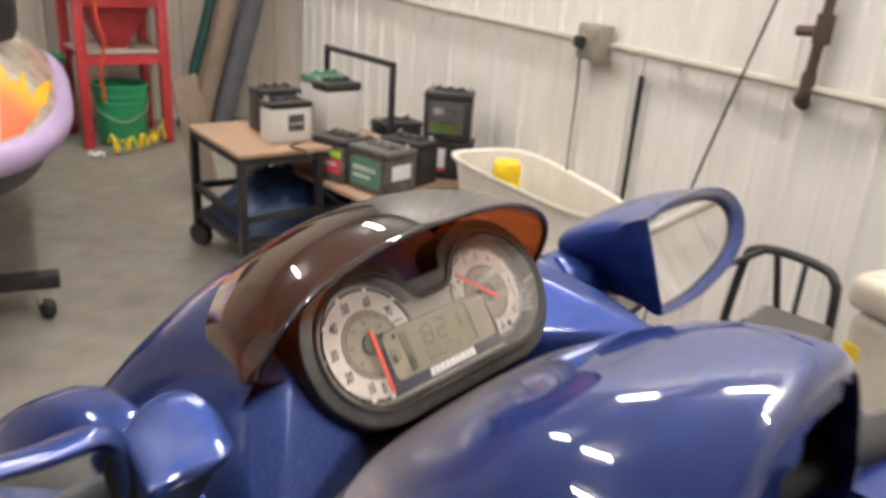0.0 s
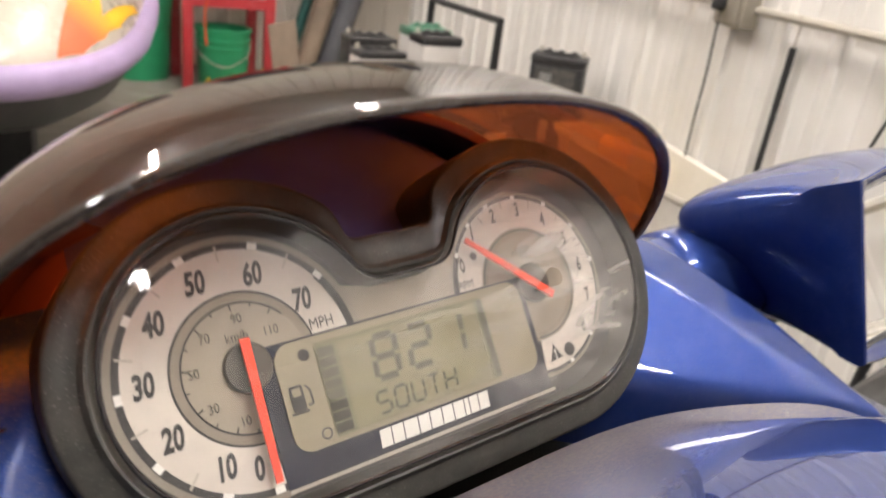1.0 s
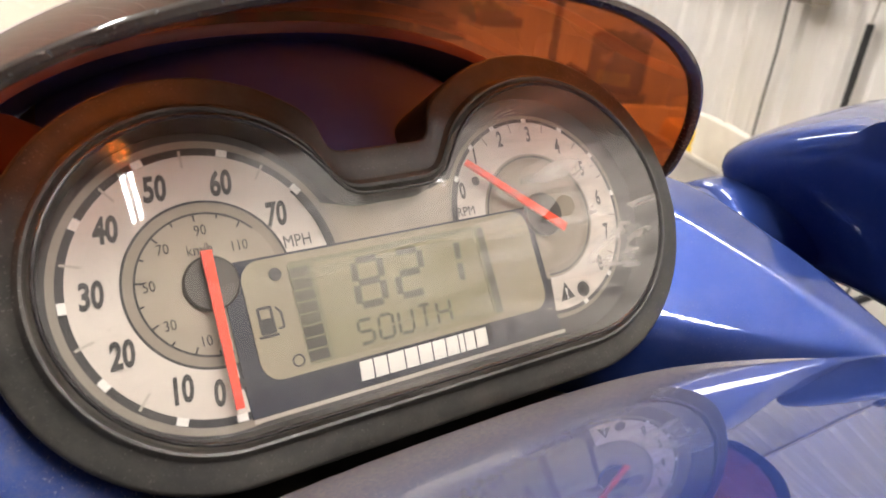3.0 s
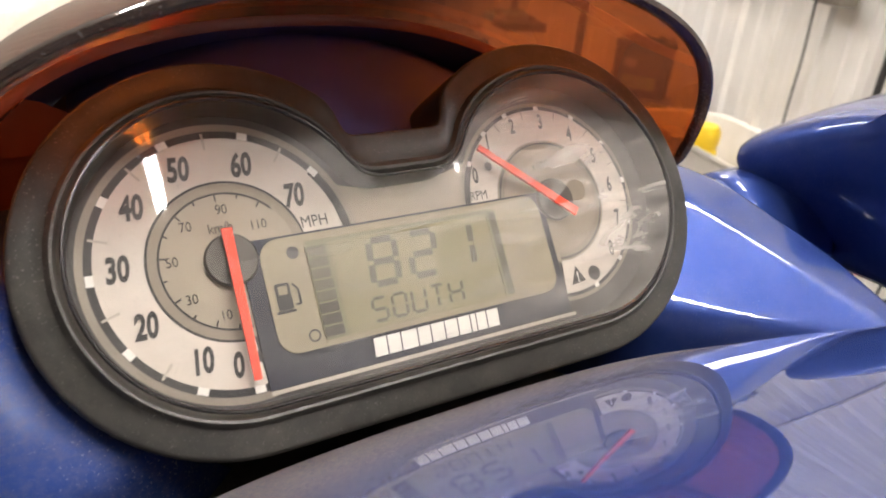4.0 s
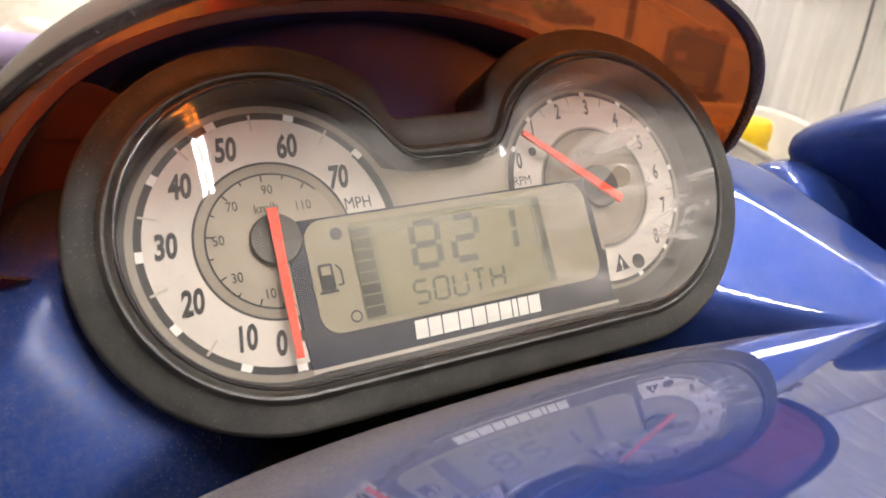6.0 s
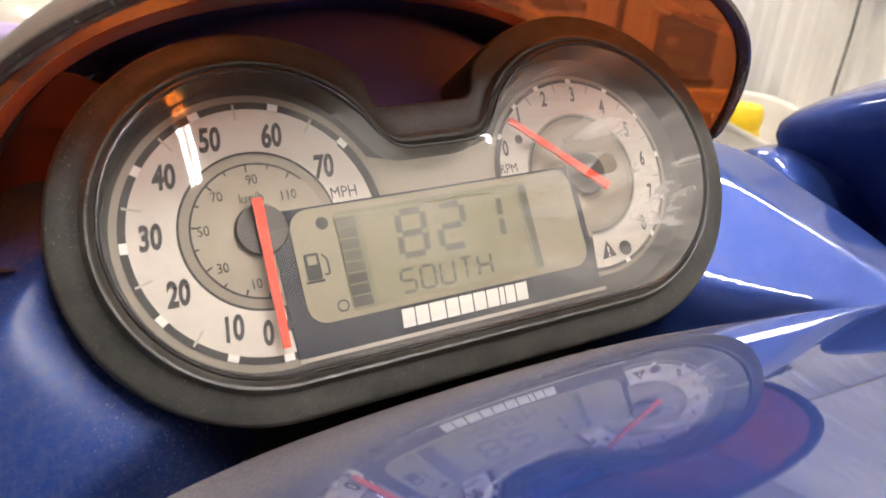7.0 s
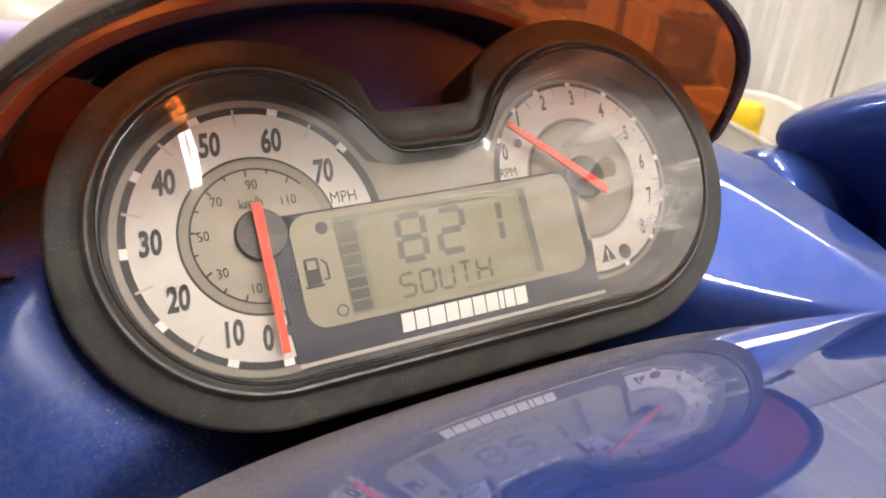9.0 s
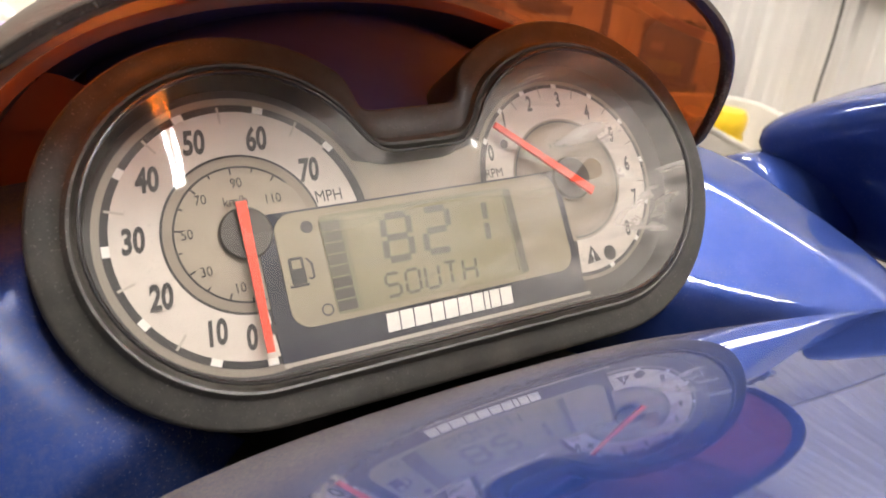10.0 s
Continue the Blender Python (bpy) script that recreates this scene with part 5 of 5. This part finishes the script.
white_craft = [o for o in scene.objects if o.name == "white_watercraft"][0]
FLAMES = [(0.303, -0.887), (0.3, -0.425), (0.325, -0.563), (0.336, -0.513), (0.348, -0.539), (0.354, -0.356), (0.38, -0.546), (0.435, -0.055), (0.447, -0.034), (0.422, -0.46), (0.399, -0.596), (0.395, -0.639), (0.354, -0.798)]
bm = bmesh.new()
bmesh.ops.triangulate(bm, faces=[bm.faces.new([bm.verts.new((x, y, 0)) for x, y in FLAMES])])
for _ in range(3):
    bmesh.ops.subdivide_edges(bm, edges=bm.edges[:], cuts=1, use_grid_fill=True)
for v in bm.verts:
    w = ((abs(v.co.x) / 0.46) ** (2 / 0.7) + (abs(v.co.y) / 1.04) ** (2 / 0.7)) ** 0.35
    v.co.z = lerp_table(1 - min(0.985, w), [(0.01, 0.69), (0.02, 0.73), (0.06, 0.77), (0.18, 0.84), (0.38, 0.92), (0.65, 0.98), (0.98, 1.0)])[0] + 0.005
part("flame_decal", bm, FLAME, white_craft, "orange flame decal fading to yellow")
decal("stripe_decal", TEAL, -40, -5, lambda t: 0.6, lambda t: 0.52, 0.004)
decal("stripe_decal", PURPLE, -110, -84, lambda t: 0.9 - 0.2 * abs(2 * t - 1), lambda t: 0.5, 0.004)

# ---- cords, pipe and clutter along the east wall ----
tagged(finish("power_cord", tube([(1.37, 1.78, 1.06), (1.38, 1.8, 1.0), (1.42, 1.85, 0.85), (1.435, 1.875, 0.69), (1.435, 1.87, 0.5), (1.435, 1.855, 0.34), (1.435, 1.86, 0.1), (1.41, 1.9, 0.012), (1.4, 2.3, 0.012)], 0.0038, 8, 5), CORD), "grey-black power cord hanging from the outlet box", "cord")
r = root("hanging_hose", pose(0, 0, 0), "black rubber hose hung on a wire from the conduit", "hose")
part("hose", tube([(1.43, 1.52, 0.99), (1.432, 1.525, 0.8), (1.43, 1.527, 0.55), (1.43, 1.53, 0.3), (1.43, 1.53, 0.01)], [0.010, 0.009, 0.007, 0.006, 0.006], 10, 4), RUBBER, r)
part("wire", tube([(1.42, 1.51, 1.075), (1.43, 1.515, 1.04), (1.43, 1.52, 0.98)], 0.003, 6), CONDUIT, r)
tagged(finish("drop_cord", tube([(1.2, 0.07, 3.79), (1.2, 0.3, 3.0), (1.2, 0.57, 2.1), (1.2, 0.832, 1.268), (1.2, 0.982, 0.796), (1.21, 1.08, 0.4), (1.22, 1.1, 0.02)], 0.0034, 8, 6), RUBBER), "black cord hanging from the ceiling to the floor", "cord")
r = root("wall_pipe", pose(0, 0, 0), "rusty dark pipe with a valve on the wall", "pipe")
part("pipe", tube([(1.42, 0.84, 3.79), (1.42, 0.872, 1.274), (1.42, 0.885, 1.09)], 0.014, 12), RUST, r)
part("elbow", tube([(1.42, 0.885, 1.1), (1.42, 0.887, 1.05), (1.425, 0.9, 1.03), (1.45, 0.905, 1.02)], 0.018, 12, 4), RUST, r)
part("valve", tube([(1.42, 0.875, 1.2), (1.41, 0.94, 1.195)], 0.014, 10), RUST, r)
part("coupling", tube([(1.42, 0.873, 1.24), (1.42, 0.875, 1.17)], 0.022, 12), RUST, r)

r = root("tubular_rack", pose(0, 0, 0), "black bent-tube steel rack", "rack")
part("hoop", tube([(1.2, 0.82, 0.0), (1.2, 0.8, 0.4), (1.2, 0.77, 0.66), (1.2, 0.74, 0.71), (1.2, 0.66, 0.732), (1.2, 0.56, 0.735), (1.2, 0.525, 0.72), (1.2, 0.51, 0.668), (1.2, 0.5, 0.4), (1.2, 0.49, 0.0)], 0.011, 10, 5), DARK_STEEL, r)
part("stay", tube([(1.2, 0.68, 0.725), (1.3, 0.69, 0.4), (1.35, 0.7, 0.01)], 0.008, 8), DARK_STEEL, r)
part("stay", tube([(1.2, 0.6, 0.733), (1.2, 0.6, 0.5), (1.2, 0.6, 0.3)], 0.006, 8), DARK_STEEL, r)
part("brace", tube([(1.2, 0.71, 0.722), (1.0, 0.86, 0.55), (0.9, 0.95, 0.3), (0.88, 0.97, 0.01)], 0.008, 8, 4), DARK_STEEL, r)

rows = []
for i in range(22):
    u = i / 21
    z = 0.62 * u
    rows.append([])
    for k in range(40):
        a = 2 * math.pi * k / 40
        rr = (0.19 - 0.05 * u) * math.sqrt(max(0.0, 1 - u ** 5)) + 0.001
        rr *= 1 + 0.13 * math.sin(a * 5 + u * 3) * (1 - 0.5 * u) + 0.16 * (noise.noise((math.cos(a) * 2.2, math.sin(a) * 2.2, z * 6)))
        rows[-1].append((1.06 + rr * 0.8 * math.cos(a), 0.56 + rr * math.sin(a), z + 0.02 * noise.noise((math.cos(a) * 3, math.sin(a) * 3, 5)) * u))
tagged(finish("canvas_cover", grid(rows, closed_v=True), FABRIC), "dark grey canvas cover draped over a bundle", "cover")
r = root("chest_freezer", pose(1.12, -0.12, 0), "plain white box-shaped appliance beside the canvas cover", "appliance")
part("body", box(-0.18, 0.3, -0.45, 0.42, 0.02, 0.79, 0.02, seg=3), GEL_WHITE, r)
part("lid", box(-0.19, 0.31, -0.46, 0.43, 0.795, 0.86, 0.02, seg=3), GEL_WHITE, r)
part("sticker", box(-0.182, -0.179, 0.382, 0.412, 0.705, 0.735), YELLOW, r, "small yellow sticker")
r = root("trailer_beam", pose(0, 0, 0), "dark steel trailer beam with red lamps lying low", "beam")
part("beam", tube([(0.62, 1.0, 0.42), (0.9, 0.3, 0.42)], 0.035, 4), DARK_STEEL, r)
part("beam", tube([(0.5, 0.75, 0.4), (0.8, 0.95, 0.4)], 0.03, 4), DARK_STEEL, r)
part("post", tube([(0.72, 0.75, 0.0), (0.72, 0.75, 0.42)], 0.03, 4), DARK_STEEL, r)
part("post", tube([(0.86, 0.4, 0.0), (0.86, 0.4, 0.42)], 0.03, 4), DARK_STEEL, r)
part("lamp", moved(lathe([(0.001, 0), (0.03, 0), (0.028, 0.02), (0.001, 0.028)], 16), pose(0.72, 0.68, 0.46)), RED_PAINT, r, "round red lamp")

# ---- small things on the floor by the red cabinet ----
coil = []
for k in range(169):
    a, u = 2 * math.pi * k / 16.5, k / 168
    sag = 1 - 0.35 * math.sin(math.pi * u) + 0.12 * math.sin(k * 0.31)
    coil.append((-0.02 + 0.36 * u + 0.012 * math.sin(k * 0.17), 4.67 + 0.25 * u * u + 0.055 * math.cos(a), 0.01 + 0.055 * sag * (1 + math.sin(a)) + 0.03 * u))
tagged(finish("air_hose", tube(coil, 0.0062, 6), YELLOW), "coiled yellow air hose lying on the floor", "hose")
tagged(finish("rag", moved(grid([[(0.09 * i / 8, 0.07 * j / 8, 0.012 + 0.012 * math.sin(i * 1.3 + j * 0.9)) for j in range(9)] for i in range(9)]), pose(-0.14, 4.62, 0.004)), LABEL_WHITE), "small white rag on the floor", "rag")
r = root("green_bin", pose(-0.42, 5.25, 0), "dark green plastic bin behind the cabinet", "bin")
part("body", lathe([(0.001, 0), (0.17, 0), (0.2, 0.5), (0.21, 0.5), (0.21, 0.53), (0.19, 0.53), (0.165, 0.03), (0.001, 0.03)]), GREEN_PAIL, r)
